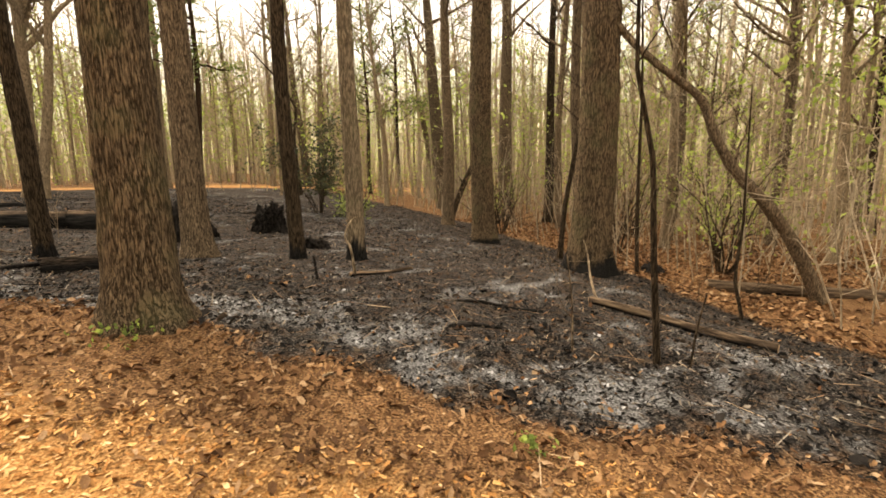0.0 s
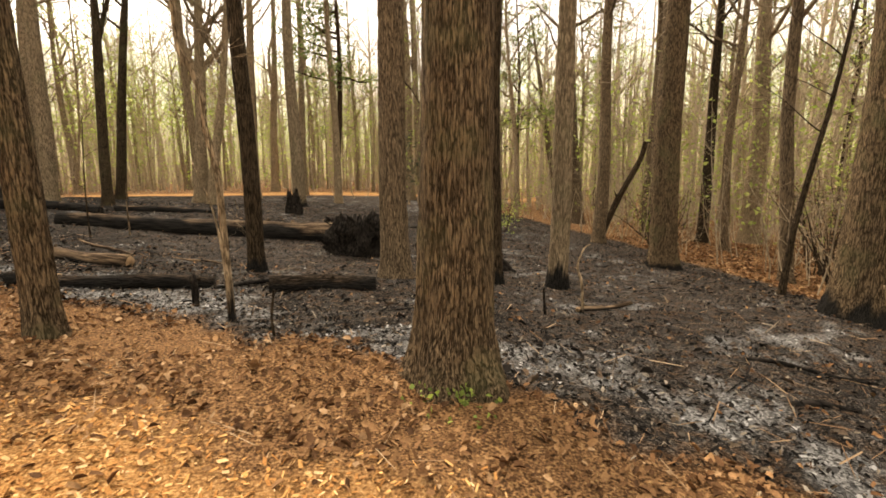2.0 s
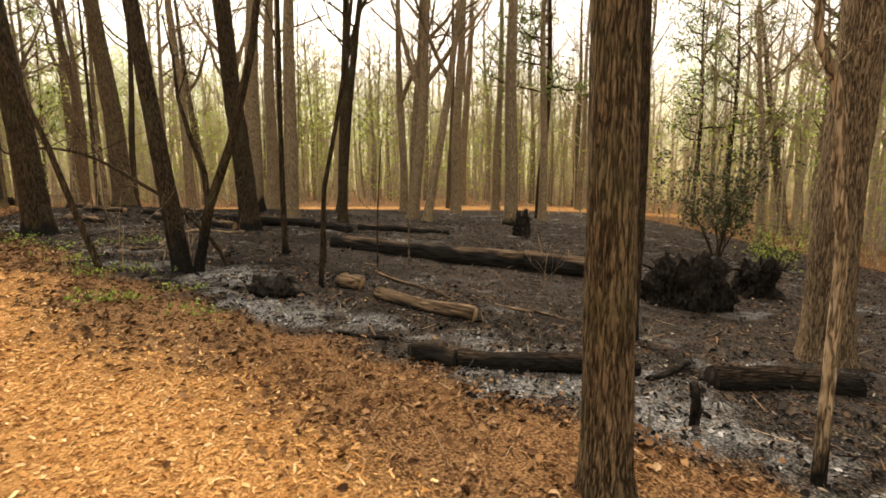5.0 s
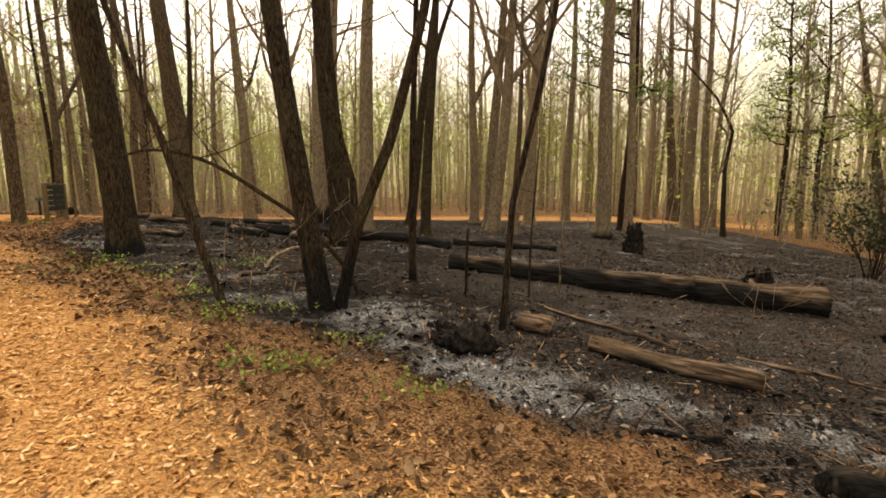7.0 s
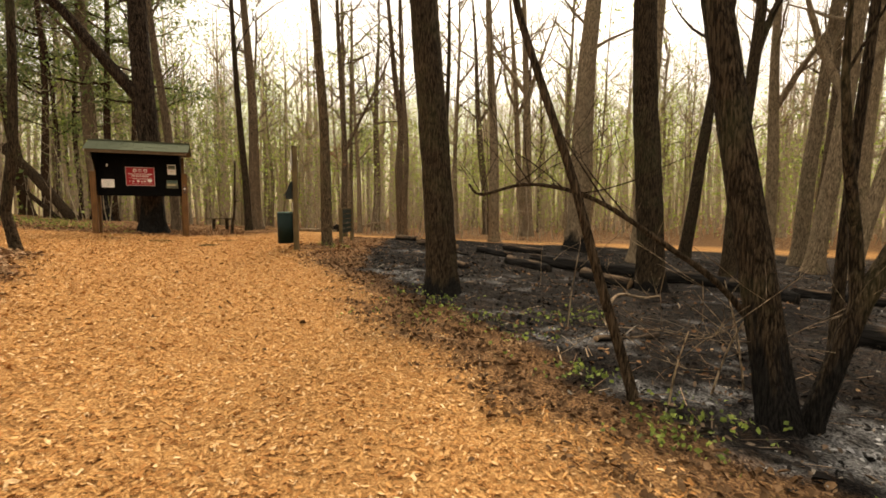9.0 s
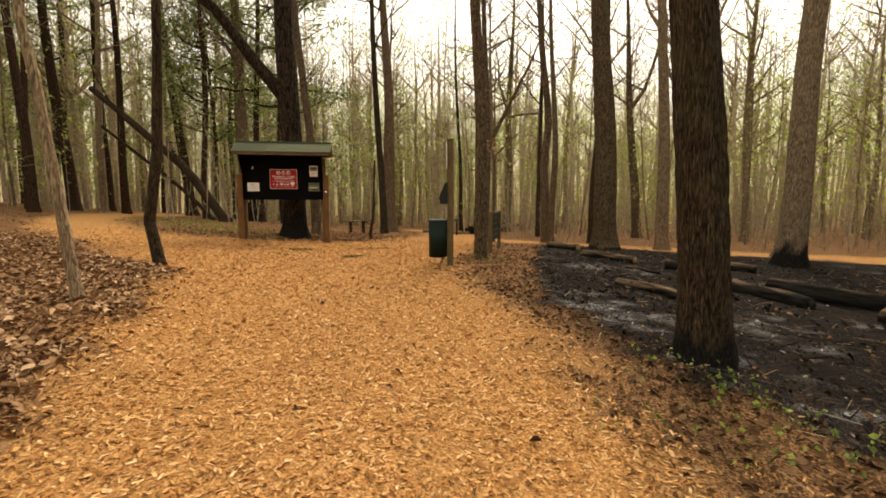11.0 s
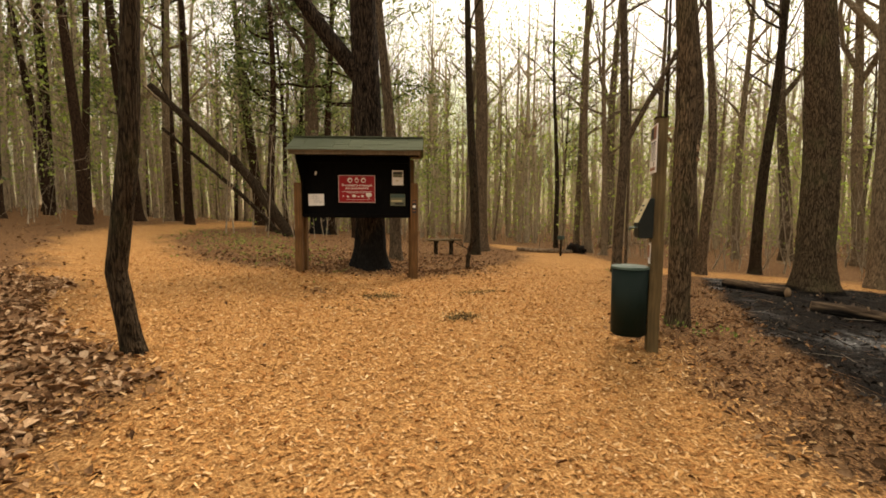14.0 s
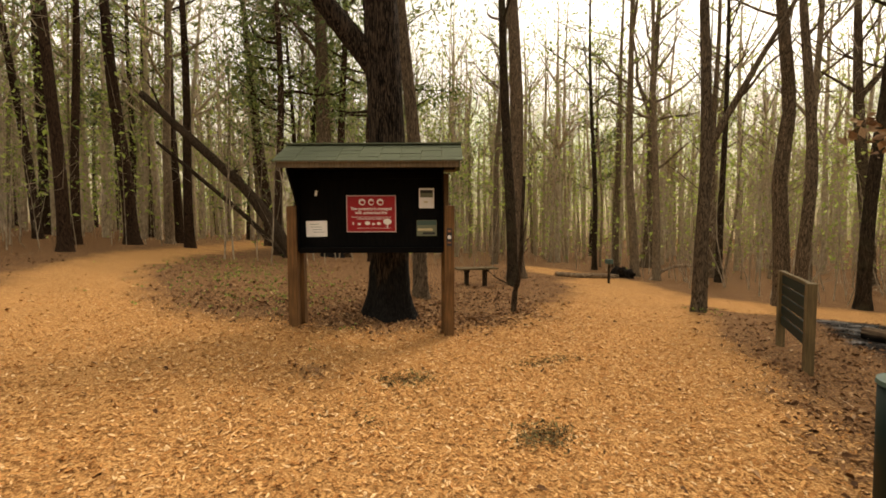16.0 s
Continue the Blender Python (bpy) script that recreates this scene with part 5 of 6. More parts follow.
# ---------- shrubs and low plants ----------
def leaf_cloud(name, mat, centres, per, spread, size, seed, parent=None, label="", flat=0.7):
    """Many small leaves round given centres, in one mesh."""
    rng = np.random.default_rng(seed)
    c = np.repeat(np.asarray(centres, float), per, axis=0)
    p = c + rng.normal(0, 1, c.shape) * np.array(spread)
    n = len(p)
    a = rng.normal(0, 1, (n, 3))
    a /= np.linalg.norm(a, axis=1)[:, None]
    b = np.cross(a, rng.normal(0, 1, (n, 3)))
    b /= np.linalg.norm(b, axis=1)[:, None]
    k = np.cross(a, b)
    L = (size * rng.uniform(0.5, 1.4, n))[:, None]
    v = np.stack([p - a * L * 0.5, p + b * L * flat * 0.4 + k * L * 0.1, p + a * L * 0.5, p - b * L * flat * 0.4 + k * L * 0.1], 1).reshape(-1, 3)
    f = np.arange(n * 4).reshape(-1, 4)
    me = bpy.data.meshes.new(name)
    me.from_pydata(v.tolist(), [], f.tolist())
    me.materials.append(mat)
    ob = new(name, me)
    if parent:
        ob.parent = parent
    if label:
        ob["label"] = label
    return ob


def shrub(x, y, h, w, mat, label, seed, per=22, stems=9, size=0.075):
    rng = random.Random(seed)
    ob = tagged(empty("shrub", x, y, at_ground(x, y)), label, "shrub")
    m = Mesh()
    tips = []
    for _ in range(stems):
        a = rng.uniform(0, 6.28)
        pts = branch(m, Vector((0.1 * math.cos(a), 0.1 * math.sin(a), -0.08)), (w * math.cos(a) * 0.7 / h, w * math.sin(a) * 0.7 / h, 1), h * rng.uniform(0.7, 1.1), 0.022, 2, rng, 5, 0, 0.0)
        tips += [tuple(q) for q in pts[2:]]
        for q in pts[2:]:
            tips += [(q.x + rng.gauss(0, w * 0.25), q.y + rng.gauss(0, w * 0.25), q.z + rng.gauss(0, 0.15)) for _ in range(3)]
    m.make("crown", DARK_BARK, ob)
    if per:
        leaf_cloud("foliage", mat, tips, per, (0.13, 0.13, 0.1), size, seed, ob)
    return ob


shrub(9.4, 14.0, 3.4, 1.3, HOLLY, "dark evergreen shrub behind slim burnt trunks", 1, 20, 10, 0.1)
shrub(10.6, 13.0, 1.3, 0.9, SPRING, "low shrub with sparse yellow-green leaves", 2, 5)
shrub(14.6, 9.5, 2.6, 1.4, DRY, "bare brush with a few dry leaves", 3, 3)
shrub(15.8, 5.5, 2.8, 1.5, DRY, "bare tangled brush in the leafy hollow", 4, 3)
shrub(16.5, 3.0, 3.0, 1.6, SPRING, "tangled brush with sparse new leaves", 5, 3)
shrub(17.5, 7.5, 3.2, 1.6, DRY, "bare tangled brush beyond the burn", 6, 2)
shrub(18.5, 4.5, 3.4, 1.6, SPRING, "brush with sparse yellow-green leaves", 7, 4)
shrub(16.2, 12.5, 3.0, 1.6, SPRING, "bright green-tipped brush at the burn's edge", 8, 4)
shrub(20, 9.5, 3.6, 1.8, DRY, "bare tangled brush in the hollow", 9, 2)



def herb_patch(x, y, n, s, seed, label, size=0.05):
    r = np.random.default_rng(seed)
    n = int(n * 0.55)
    px, py = r.normal(x, s * 1.25, n), r.normal(y, s * 0.9, n)
    c = np.stack([px, py, height(px, py) + r.uniform(0.02, 0.11, n)], 1)
    tagged(leaf_cloud("low_plants", HERB, c, 3, (0.035, 0.035, 0.015), size * 0.8, seed, flat=1.0), label, "plants", "", "stuff")


for k, (hx, hy, hn, hs) in enumerate([(-3.1, 5.25, 50, 0.13), (-2.39, 4.58, 60, 0.12), (-1.29, 3.76, 60, 0.14), (-1.54, 3.71, 40, 0.1), (-0.33, 3.64, 45, 0.11), (-1.15, 4.53, 40, 0.12),
                                      (-5.6, 6.5, 60, 0.4), (-5.08, 5.5, 30, 0.25), (-4.87, 6.36, 50, 0.25), (-3.94, 5.91, 40, 0.25), (-3.88, 6.98, 40, 0.18), (-3.57, 7.36, 30, 0.15), (-2.26, 5.22, 50, 0.15),
                                      (-10.5, 9.75, 45, 0.18), (-15.0, 14.7, 50, 0.15), (6.3, 0.02, 45, 0.13), (8.55, -1.95, 22, 0.05), (-20, 7.2, 420, 1.0), (-23, 7.8, 420, 1.3), (-17.8, 7.0, 120, 0.6)]):
    herb_patch(hx, hy, hn, hs, 200 + k, "small green plants sprouting in leaf litter", 0.048)

# dry leaves hanging on beside the waste station
tagged(leaf_cloud("hanging_leaves", DRY, [(-11.3, 10.6, 3.2), (-11.45, 10.75, 3.3), (-11.2, 10.8, 3.05), (-11.5, 10.9, 3.42)], 14, (0.09, 0.09, 0.05), 0.1, 9), "dry brown leaves clinging to a twig", "leaves", "", "stuff")


# ---------- the wood beyond ----------
def prototype(kind, seed):
    rng = random.Random(seed)
    h = {"hardwood": 15, "pine": 17, "pole": 11}[kind] * rng.uniform(0.9, 1.1)
    r = {"hardwood": rng.uniform(0.13, 0.2), "pine": 0.17, "pole": 0.06}[kind]
    mat = {"hardwood": SMOOTH_BARK if seed != 4 else BROWN_BARK, "pine": PINE_BARK, "pole": SMOOTH_BARK}[kind]
    ob = tagged(empty("tree", 0, 0, 0), {"hardwood": "bare grey-brown hardwood in the wood beyond the clearing", "pine": "tall pine with sparse green needles in the wood beyond",
                                         "pole": "slender bare young tree in the wood beyond"}[kind], "tree", "trees of the wood")
    px = rng.uniform(0, 9)
    bend = (rng.gauss(0, 0.03), rng.gauss(0, 0.03))

    def place(z):
        return Vector((bend[0] * z + 0.12 * math.sin(z * 0.4 + px) * min(1, z / 3), bend[1] * z + 0.12 * math.sin(z * 0.45 + 2 * px) * min(1, z / 3), z))
    zs = [-0.5, 0, 0.15, 0.5, 1.2] + [2 + i * 1.0 for i in range(int(h) - 2)]
    t = Mesh()
    t.tube([place(z) for z in zs], [r * (max(0.08, 1 - 0.85 * (max(z, 0) / h)) + (0.35 if z <= 0 else 0)) for z in zs], 9)
    t.make("trunk", mat, ob)
    c = Mesh()
    tips = []
    n = {"hardwood": 13, "pine": 22, "pole": 14}[kind]
    for i in range(n):
        z = h * ({"hardwood": 0.3, "pine": 0.3, "pole": 0.18}[kind] + (0.66 if kind != "pine" else 0.68) * (i + rng.random()) / n)
        a = rng.uniform(0, 6.28)
        up = rng.uniform(0.5, 1.3) if kind != "pine" else rng.uniform(-0.1, 0.4)
        pts = branch(c, place(z), (math.cos(a), math.sin(a), up), h * rng.uniform(0.12, 0.24), r * 0.35, 2 if kind == "hardwood" else 1, rng, 4)
        tips += pts[2:]
    c.make("crown", mat, ob, label="bare branches and twigs")
    if kind == "pine":
        leaf_cloud("foliage", NEEDLE, [tuple(p) for p in tips], 34, (0.42, 0.42, 0.22), 0.3, seed, ob, "sparse green needles", 0.3)
    elif seed % 3 != 1:
        leaf_cloud("foliage", SPRING, [tuple(p) for p in tips], 8, (0.45, 0.45, 0.4), 0.11, seed, ob, "pale yellow-green new leaves")
    return ob


def plant_wood():
    rng = random.Random(12)
    protos = [prototype("hardwood", s) for s in (1, 2, 3, 4, 6)] + [prototype("pole", s) for s in (11, 12, 15)] + [prototype("pine", s) for s in (21, 22)]
    placed = []
    first = set()
    tries = 0
    while len(placed) < 250 and tries < 9000:
        tries += 1
        a = rng.uniform(-0.25, math.pi + 0.35)
        d = 17 + 33 * rng.random() ** 0.8
        x, y = -5 + d * math.cos(a) * 1.15, 5 + d * math.sin(a)
        X, Y = np.array([x]), np.array([y])
        if chip_depth(X, Y)[0] > -0.8 or (burn_depth(X, Y)[0] > -0.2 and y < 21 and x < 13):
            continue
        if -17 > x > -26 and 3 < y < 17 or (x < -14 and y < 9 and x > -24):
            continue
        if y < 1 and -24 < x < 9:
            continue
        if any((x - q[0]) ** 2 + (y - q[1]) ** 2 < 1.1 for q in placed):
            continue
        left = x < -22 and y < 14
        kind = rng.choices(range(len(protos)), [1, 1, 1, 1, 1, 2.6, 2.6, 2.6, 6 if left else 0.3, 6 if left else 0.3])[0]
        s = rng.uniform(0.75, 1.2)
        m = Matrix.Translation((x, y, at_ground(x, y))) @ pose(0, 0, 0, rng.gauss(0, 1.2), rng.gauss(0, 1.2), rng.uniform(0, 360)) @ Matrix.Diagonal((s * rng.uniform(0.8, 1.25), s, s * 1.05, 1))
        placed.append((x, y))
        if kind not in first:
            first.add(kind)
            protos[kind].matrix_basis = m
        else:
            p = protos[kind]
            old = p.matrix_basis.copy()
            p.matrix_basis = Matrix.Identity(4)
            copy_thing(p, m)
            p.matrix_basis = old
    # behind the walker
    for x, y in ((11, -9), (5, -7.5), (0, -6), (-5, -4), (-9, -1.5), (-14, -1), (-3, -8.5), (14, -13), (-18, -3), (8, -12)):
        p = protos[rng.randrange(len(protos))]
        old = p.matrix_basis.copy()
        p.matrix_basis = Matrix.Identity(4)
        copy_thing(p, Matrix.Translation((x, y, at_ground(x, y))) @ pose(0, 0, 0, 0, 0, rng.uniform(0, 360)))
        p.matrix_basis = old


plant_wood()


def far_stems():
    """Slim stems too many to count, between the nearer trees and the horizon of the wood."""
    rng = random.Random(77)
    for name, mat, count, d0, d1, label in (("distant_wood", HAZE_BARK, 1500, 32, 88, "countless slim stems of the distant wood, paled by painted haze"),
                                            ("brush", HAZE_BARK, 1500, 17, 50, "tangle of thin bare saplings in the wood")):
        m = Mesh()
        made = 0
        while made < count:
            a = rng.uniform(-0.3, math.pi + 0.4)
            d = d0 + (d1 - d0) * rng.random()
            x, y = -5 + d * math.cos(a), 5 + d * math.sin(a)
            X, Y = np.array([x]), np.array([y])
            if chip_depth(X, Y)[0] > -0.7 or (burn_depth(X, Y)[0] > -0.2 and y < 22) or (x < -14 and y < 17 and x > -24) or (y < 1 and -24 < x < 9):
                continue
            made += 1
            z = at_ground(x, y)
            thin = name == "brush"
            r = rng.uniform(0.008, 0.028) if thin else rng.uniform(0.05, 0.2)
            h = rng.uniform(2.0, 5.5) if thin else rng.uniform(10, 17)
            lx, ly = rng.gauss(0, 0.08 if thin else 0.03), rng.gauss(0, 0.08 if thin else 0.03)
            w = rng.uniform(0.05, 0.25)
            pts = [Vector((x + lx * h * t + w * math.sin(t * 5 + d), y + ly * h * t, z - 0.2 + h * t)) for t in (0, 0.2, 0.45, 0.7, 1)]
            m.tube(pts, [r, r * 0.9, r * 0.75, r * 0.5, r * 0.12], 4 if thin else 6, cap=False)
            for _ in range(6 if thin else 9):
                t = rng.choice(pts[1 if thin else 2:4])
                b = rng.uniform(0, 6.28)
                L = h * rng.uniform(0.12, 0.28)
                q = t + Vector((math.cos(b) * L * 0.6, math.sin(b) * L * 0.6, L * rng.uniform(0.4, 1)))
                mid = t.lerp(q, 0.5) + Vector((rng.gauss(0, 0.1), rng.gauss(0, 0.1), -0.05 * L))
                m.tube([t, mid, q], [r * 0.4, r * 0.28, r * 0.08], 3, cap=False)
        tagged(m.make(name, mat), label, "trees", "", "stuff")


far_stems()


def twig_sprays(name, anchors, per, length, radius, mat, label, seed):
    """Fine bent twigs fanning up and out from branch ends, three-sided and tapered, in one mesh."""
    rng = np.random.default_rng(seed)
    base = np.repeat(np.asarray(anchors, float), per, axis=0)
    n = len(base)
    base = base + rng.normal(0, 0.5, (n, 3)) * np.array([1, 1, 1.3])
    way = rng.normal(0, 1, (n, 3)) * np.array([0.8, 0.8, 0.55]) + np.array([0, 0, 0.55])
    way /= np.linalg.norm(way, axis=1)[:, None]
    L = (length * rng.uniform(0.35, 1.3, n))[:, None]
    r = (radius * rng.uniform(0.5, 1.3, n))[:, None]
    mid = base + way * L * 0.5 + rng.normal(0, 0.09, (n, 3)) * L
    tip = base + way * L + rng.normal(0, 0.12, (n, 3)) * L + np.array([0, 0, 0.12]) * L
    side = np.cross(way, rng.normal(0, 1, (n, 3)))
    side /= np.linalg.norm(side, axis=1)[:, None]
    other = np.cross(way, side)
    rings = []
    for centre, k in ((base, 1.0), (mid, 0.7), (tip, 0.2)):
        for a in (0.0, 2.094, 4.189):
            rings.append(centre + (side * math.cos(a) + other * math.sin(a)) * r * k)
    co = np.stack(rings, 1).reshape(-1, 3)
    quads = np.array([[o + k, o + (k + 1) % 3, o + 3 + (k + 1) % 3, o + 3 + k] for o in (0, 3) for k in range(3)])
    faces = ((np.arange(n) * 9)[:, None, None] + quads[None]).reshape(-1, 4)
    me = bpy.data.meshes.new(name)
    me.vertices.add(len(co))
    me.vertices.foreach_set("co", co.astype(np.float32).ravel())
    me.loops.add(faces.size)
    me.loops.foreach_set("vertex_index", faces.astype(np.int32).ravel())
    me.polygons.add(len(faces))
    me.polygons.foreach_set("loop_start", np.arange(0, faces.size, 4, dtype=np.int32))
    me.update(calc_edges=True)
    me.materials.append(mat)
    return tagged(new(name, me), label, "twigs", "", "stuff")


def canopy():
    """Bare spring crowns all round the clearing."""
    rng = np.random.default_rng(55)
    n = 1900
    a = rng.uniform(-0.35, math.pi + 0.45, n)
    d = 19 + 50 * rng.random(n) ** 0.9
    x, y = -5 + d * np.cos(a), 5 + d * np.sin(a)
    z = base_height(x, y) + rng.uniform(3.5, 8, n) + rng.random(n) * d * 0.2
    ok = ~((y < 17) & (x > -20) & (x < 14)) & ~((x < -9) & (y > 12) & (rng.random(n) < 0.6))
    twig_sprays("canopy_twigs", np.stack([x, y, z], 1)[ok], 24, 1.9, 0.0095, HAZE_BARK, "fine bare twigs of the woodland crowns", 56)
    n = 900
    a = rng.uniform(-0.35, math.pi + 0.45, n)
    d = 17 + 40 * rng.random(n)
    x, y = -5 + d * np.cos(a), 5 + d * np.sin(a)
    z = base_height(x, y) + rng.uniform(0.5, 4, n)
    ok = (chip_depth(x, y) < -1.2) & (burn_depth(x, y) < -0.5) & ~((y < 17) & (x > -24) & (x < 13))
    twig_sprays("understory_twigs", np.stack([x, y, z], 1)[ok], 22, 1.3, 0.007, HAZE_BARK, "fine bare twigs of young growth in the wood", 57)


canopy()


def spring_haze():
    rng = np.random.default_rng(31)
    n = 5200
    a = rng.uniform(-0.3, math.pi + 0.4, n)
    d = rng.uniform(24, 85, n)
    x, y = -5 + d * np.cos(a), 5 + d * np.sin(a)
    z = base_height(x, y) + 0.6 + 14 * rng.beta(1.2, 1.6, n) * np.clip(d / 60, 0.5, 1.2)
    ok = ~((y < 19) & (x > -24) & (x < 13)) & (chip_depth(x, y) < -0.8)
    c = np.stack([x, y, z], 1)[ok]
    # taller young growth west of the fork
    n = 1500
    a = rng.uniform(1.6, 3.3, n)
    d = rng.uniform(26, 62, n)
    x, y = -5 + d * np.cos(a), 5 + d * np.sin(a)
    z = base_height(x, y) + 4 + 13 * rng.beta(1.6, 1.4, n)
    c = np.concatenate([c, np.stack([x, y, z], 1)])
    tagged(leaf_cloud("distant_new_leaves", SPRING, c, 28, (1.1, 1.1, 0.7), 0.18, 32), "haze of pale yellow-green new leaves", "foliage", "", "stuff")
    # whole young crowns in leaf at the far side of the hollow
    crowns = [(-46, 51, 11), (-40, 56, 12), (-52, 45, 9), (-58, 40, 13), (-44, 40, 7), (-50, 33, 11), (-34, 60, 9)]
    c = np.concatenate([rng.normal((cx, cy, cz), (2.6, 2.6, 2.4), (150, 3)) for cx, cy, cz in crowns])
    tagged(leaf_cloud("distant_crowns", SPRING, c, 16, (0.5, 0.5, 0.35), 0.16, 35), "rounded yellow-green crowns across the hollow", "foliage", "", "stuff")
    n = 900
    a = rng.uniform(-0.35, 0.75, n)
    d = rng.uniform(20, 55, n)
    x, y = -5 + d * np.cos(a), 5 + d * np.sin(a)
    z = base_height(x, y) + rng.uniform(0.4, 12, n)
    ok = (x > 14) & (chip_depth(x, y) < -1)
    tagged(leaf_cloud("brush_leaves", SPRING, np.stack([x, y, z], 1)[ok], 9, (0.5, 0.5, 0.3), 0.09, 33), "sparse yellow-green leaves in the brush", "foliage", "", "stuff")
    n = 1500
    x, y = rng.uniform(-62, -23, n), rng.uniform(-6, 24, n)
    z = base_height(x, y) + 1.0 + 12 * rng.beta(1.5, 1.3, n)
    ok = chip_depth(x, y) < -0.6
    tagged(leaf_cloud("evergreen_boughs", NEEDLE, np.stack([x, y, z], 1)[ok], 22, (0.8, 0.8, 0.35), 0.2, 34, flat=0.4), "green boughs among the pine stand", "foliage", "", "stuff")


spring_haze()


def thicket():
    """Thin bare stems and crossing twigs in the leafy hollow east of the burn."""
    rng = random.Random(99)
    m = Mesh()
    for _ in range(620):
        x, y = rng.uniform(13.8, 34), rng.uniform(-7, 26)
        if burn_depth(np.array([x]), np.array([y]))[0] > -0.3:
            continue
        z = at_ground(x, y)
        h = rng.uniform(1.2, 5.0)
        d = Vector((rng.gauss(0, 0.25), rng.gauss(0, 0.25), 1)).normalized()
        r = rng.uniform(0.006, 0.02)
        pts = [Vector((x, y, z - 0.1))]
        for k in range(4):
            d = (d + Vector((rng.gauss(0, 0.12), rng.gauss(0, 0.12), 0))).normalized()
            pts.append(pts[-1] + d * h / 4)
        m.tube(pts, [r, r * 0.85, r * 0.65, r * 0.4, r * 0.15], 4, cap=False)
        for _ in range(5):
            p = rng.choice(pts[1:4])
            b = rng.uniform(0, 6.28)
            L = h * rng.uniform(0.2, 0.5)
            q = p + Vector((math.cos(b) * L, math.sin(b) * L, L * rng.uniform(-0.1, 0.7)))
            m.tube([p, p.lerp(q, 0.5) + Vector((0, 0, 0.08 * L)), q], [r * 0.45, r * 0.3, r * 0.1], 3, cap=False)
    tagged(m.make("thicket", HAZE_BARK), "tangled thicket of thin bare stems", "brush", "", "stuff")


thicket()


def backdrop():
    """A glowing ring far beyond the last trees, with the wood's haze painted on."""
    m, nt, bsdf = material("glowing_haze_paint", 1.0)
    geo = nt.nodes.new("ShaderNodeNewGeometry")
    n = noise_node(nt, geo.outputs["Position"], 0.55, 5, (1, 1, 0.06))
    patch = noise_node(nt, geo.outputs["Position"], 0.09, 4)
    sep = nt.nodes.new("ShaderNodeSeparateXYZ")
    nt.links.new(geo.outputs["Position"], sep.inputs[0])
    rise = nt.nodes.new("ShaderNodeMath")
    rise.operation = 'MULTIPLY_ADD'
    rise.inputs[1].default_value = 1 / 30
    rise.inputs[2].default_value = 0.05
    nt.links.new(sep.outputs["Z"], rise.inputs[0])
    # haze painted in: the tan pales and cools upward towards the sky
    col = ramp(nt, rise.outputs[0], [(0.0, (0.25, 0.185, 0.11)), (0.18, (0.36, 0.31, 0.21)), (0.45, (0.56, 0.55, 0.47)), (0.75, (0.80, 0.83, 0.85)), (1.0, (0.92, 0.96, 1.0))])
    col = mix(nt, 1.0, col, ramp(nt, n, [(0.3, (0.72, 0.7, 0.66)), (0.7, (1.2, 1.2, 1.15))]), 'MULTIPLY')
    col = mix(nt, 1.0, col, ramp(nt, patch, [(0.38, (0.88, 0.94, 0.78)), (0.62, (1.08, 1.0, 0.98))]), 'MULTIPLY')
    # no lamp here; emission gives the painted haze its brightness
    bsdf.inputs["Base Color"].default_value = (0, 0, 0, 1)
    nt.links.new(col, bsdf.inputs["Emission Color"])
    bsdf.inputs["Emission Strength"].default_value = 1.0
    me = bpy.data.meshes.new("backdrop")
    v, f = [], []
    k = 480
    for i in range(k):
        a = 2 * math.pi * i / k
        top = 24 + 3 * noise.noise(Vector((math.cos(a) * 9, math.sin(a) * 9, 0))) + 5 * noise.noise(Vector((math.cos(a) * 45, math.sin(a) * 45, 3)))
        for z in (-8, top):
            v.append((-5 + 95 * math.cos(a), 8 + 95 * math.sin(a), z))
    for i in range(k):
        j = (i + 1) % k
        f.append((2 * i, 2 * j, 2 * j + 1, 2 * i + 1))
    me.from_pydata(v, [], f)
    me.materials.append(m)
    tagged(new("backdrop", me), "glowing backdrop painted with the tan and pale green haze of the wood", "backdrop", "", "structure")


backdrop()


# ---------- litter on the ground ----------
def path_tuft(x, y, sx, sy, n, seed):
    """A dark scatter of needles and rotted leaves trodden into the chips."""
    r = np.random.default_rng(seed)
    px, py = r.normal(x, sx, n), r.normal(y, sy, n)
    joined_flakes("debris_patch", TUFT, px, py, 0.05, 0.22, 0.012, 0.2, seed, 0.45, "dark patch of needles and moss on the wood chips")


CHAR_CLUMP = flake_material("burnt_leaf_mat", [(0.0, (0.004, 0.0036, 0.0033)), (0.4, (0.02, 0.017, 0.015)), (0.75, (0.06, 0.05, 0.042)), (1.0, (0.15, 0.10, 0.065))])
TUFT = flake_material("rotted_needle", [(0.0, (0.06, 0.042, 0.02)), (0.5, (0.13, 0.088, 0.038)), (0.85, (0.2, 0.15, 0.06)), (1.0, (0.24, 0.22, 0.085))])
for k, (tx, ty, sx, sy, tn) in enumerate([(-13.85, 7.39, 0.13, 0.16, 420), (-12.36, 7.69, 0.1, 0.13, 420), (-13.72, 9.15, 0.1, 0.3, 320), (-13.34, 6.7, 0.2, 0.25, 90)]):
    path_tuft(tx, ty, sx, sy, tn, 300 + k)


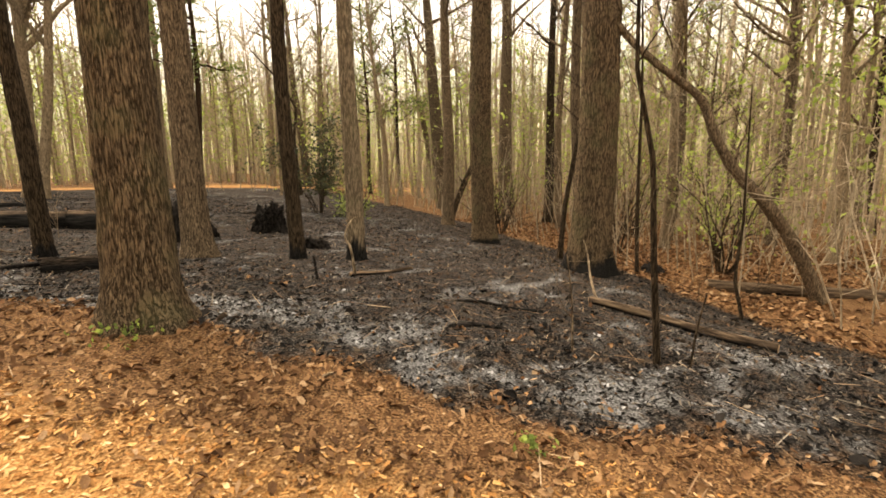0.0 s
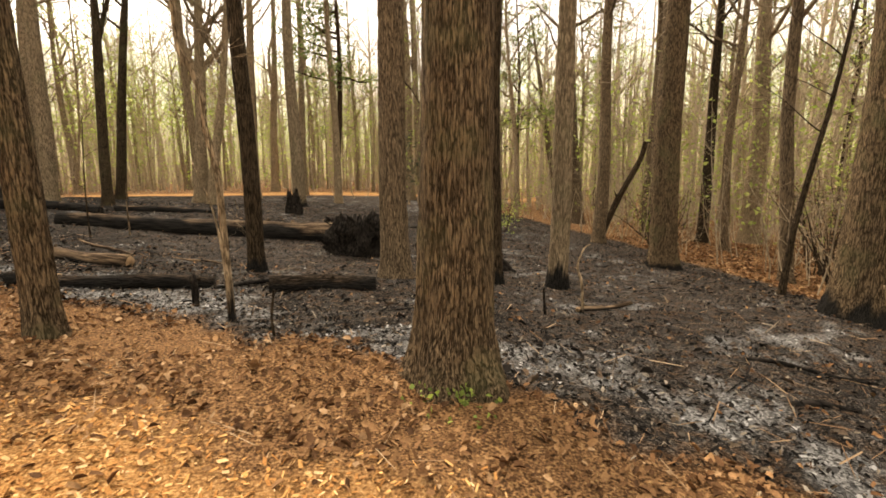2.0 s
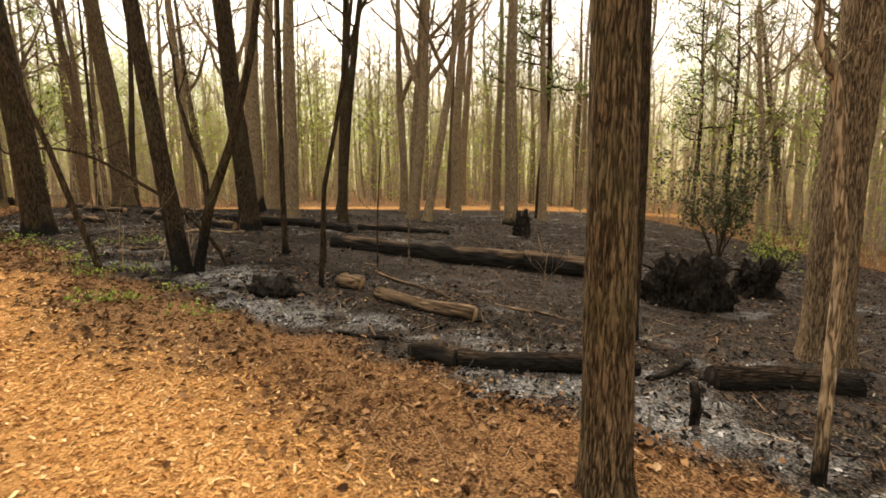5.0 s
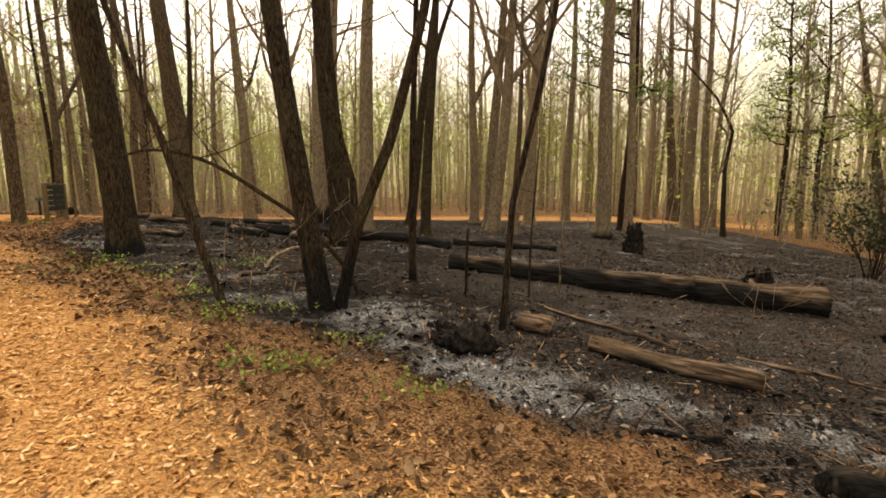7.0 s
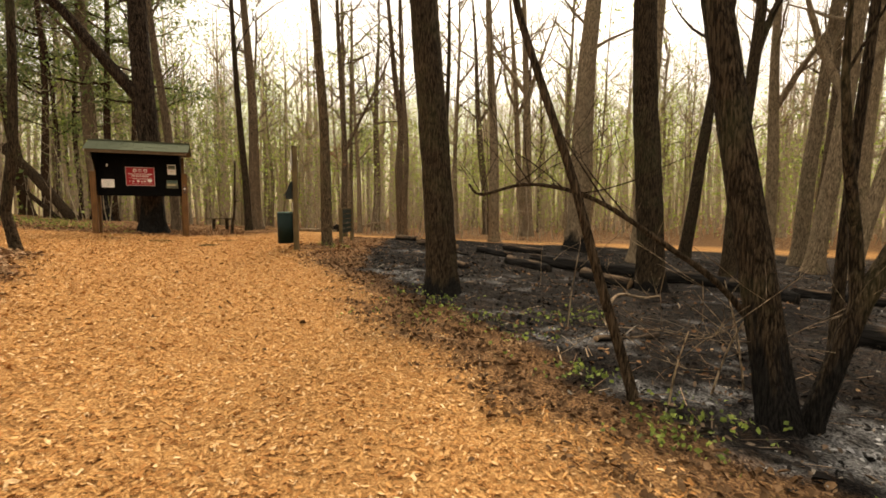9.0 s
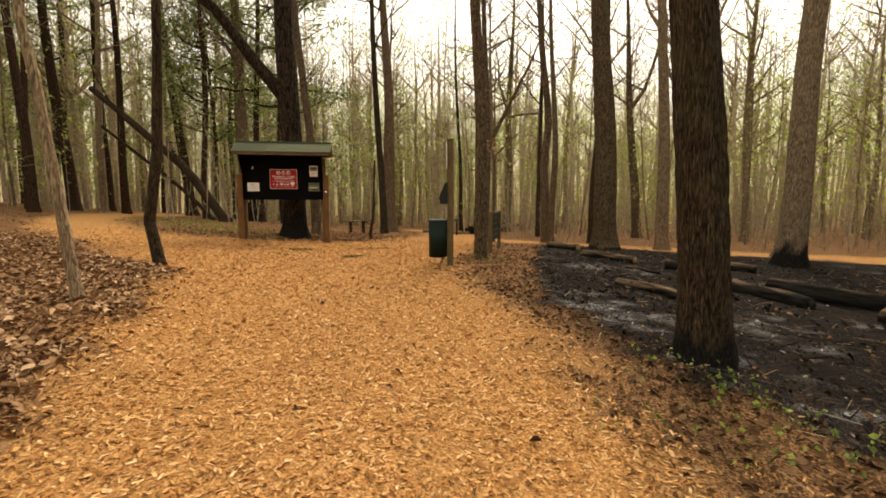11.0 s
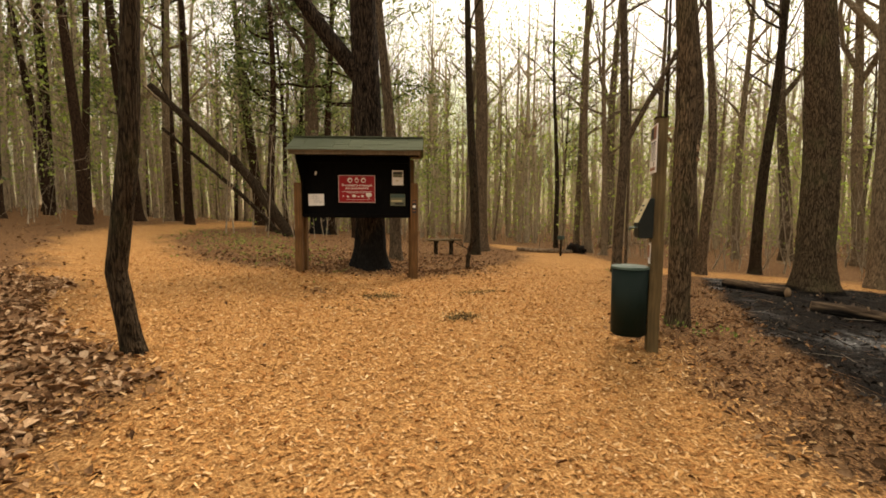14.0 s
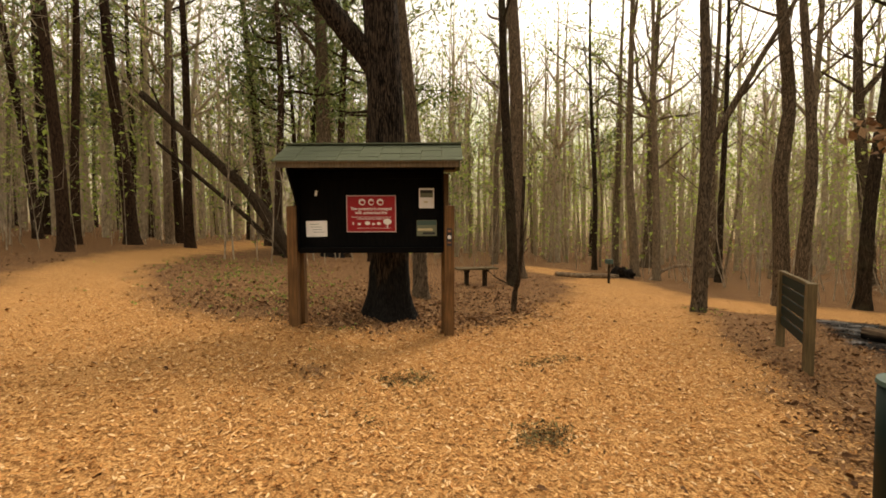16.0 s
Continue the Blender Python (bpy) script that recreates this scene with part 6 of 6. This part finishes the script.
def litter():
    near = walk_nearness
    x, y = scatter(1050000, -24, 11, -6, 18, lambda x, y: np.clip(chip_depth(x, y) * 1.4 + 0.55, 0, 1) * (burn_depth(x, y) < 0) * near(x, y) ** 2, 1)
    joined_flakes("wood_chips", CHIP, x, y, 0.037, 0.38, 0.009, 0.14, 2, 0.36, "loose orange-brown wood chips on the path", pointed=0.85)
    x, y = scatter(850000, -26, 16, -6, 18, lambda x, y: np.clip(np.where(x > 0.5, 0.6, np.where(x > -7, 0.3, 0.42)) - chip_depth(x, y) * 1.3, 0.008, 1) * (burn_depth(x, y) < 0.1) * np.clip(near(x, y) ** 2 * 0.62, 0.035, 1) * np.clip(0.7 + 0.6 * value_noise(x * 1.4, y * 1.4, 61), 0.1, 1), 3)
    damp = (x < 0.6) & (x > -9) & (y > 3.4 - (x + 5.5) * 0.53)
    joined_flakes("leaf_litter", LEAF, x[~damp], y[~damp], 0.056, 0.55, 0.02, 0.3, 4, 0.6, "curled brown dead leaves")
    joined_flakes("damp_leaf_litter", DAMP_LEAF, x[damp], y[damp], 0.056, 0.55, 0.018, 0.3, 44, 0.6, "dark damp brown leaves along the verge")
    x, y = scatter(115000, -17, -4.5, -2, 5.5, lambda x, y: np.clip(0.15 - chip_depth(x, y) * 1.2, 0, 0.8) * (y < 4.6 - (x + 7) * 0.5) * np.clip(0.7 + 0.6 * value_noise(x * 1.4, y * 1.4, 65), 0.1, 1), 25)
    joined_flakes("bank_leaf_litter", BANK_LEAF, x, y, 0.075, 0.55, 0.025, 0.3, 26, 0.6, "tan and brown dead leaves on the low bank")
    x, y = scatter(70000, 12.5, 26, -6, 14, lambda x, y: (burn_depth(x, y) < 0.1) * 0.8 * np.clip(0.6 + 0.6 * value_noise(x * 1.2, y * 1.2, 63), 0.1, 1), 5)
    joined_flakes("hollow_leaf_litter", LEAF, x, y, 0.1, 0.55, 0.03, 0.28, 6, 0.55, "brown dead leaves in the hollow")
    x, y = scatter(800000, -14, 15, -4, 20, lambda x, y: (burn_depth(x, y) > -0.1) * np.clip(near(x, y) ** 1.5 * 0.45, 0.1, 1) * np.interp(x, [-2, 3], [0.35, 1]), 7)
    joined_flakes("burnt_litter", CHAR_FLAKE, x, y, 0.048, 0.42, 0.016, 0.25, 8, 0.55, "charred leaf fragments and scraps")
    x, y = scatter(40000, -13, 15, -4, 18, lambda x, y: (burn_depth(x, y) > 0.1) * np.clip(near(x, y), 0.25, 1) * np.clip(0.25 + 0.6 * value_noise(x * 0.8, y * 0.8, 71), 0.02, 1), 17)
    joined_flakes("fallen_leaves_on_burn", LEAF, x, y, 0.055, 0.55, 0.02, 0.28, 18, 0.55, "brown leaves fallen on burnt soil")
    x, y = scatter(26000, -13, 14, -4, 16, lambda x, y: (burn_depth(x, y) > 0.05) * np.clip(near(x, y), 0.2, 1) * np.clip(0.45 + 0.8 * value_noise(x * 1.6, y * 1.6, 73), 0, 1), 19)
    joined_flakes("charred_clumps", CHAR_CLUMP, x, y, 0.085, 0.55, 0.018, 0.35, 20, 0.5, "curled mats of burnt leaves")
    x, y = scatter(300000, -14, 15, -4, 16, lambda x, y: np.clip(ash_amount(x, y) * 1.1 - 0.1, 0, 1) * near(x, y), 9)
    joined_flakes("ash_flakes", ASH_FLAKE, x, y, 0.04, 0.6, 0.012, 0.2, 10, 0.4, "pale grey ash flakes")
    x, y = scatter(5000, -14, 14, -4, 16, lambda x, y: (chip_depth(x, y) < 0) * near(x, y), 11)
    joined_flakes("dry_twigs", DRY, x, y, 0.24, 0.03, 0.02, 0.3, 12, 0.2, "thin dry twigs lying on the ground", pointed=0.9)
    x, y = scatter(6000, -12, 15, -3, 18, lambda x, y: (burn_depth(x, y) > 0.1) * np.clip(near(x, y), 0.3, 1), 13)
    joined_flakes("burnt_twigs", CHAR_FLAKE, x, y, 0.34, 0.035, 0.03, 0.3, 14, 0.25, "thin burnt twigs lying in ash", pointed=0.9)


litter()
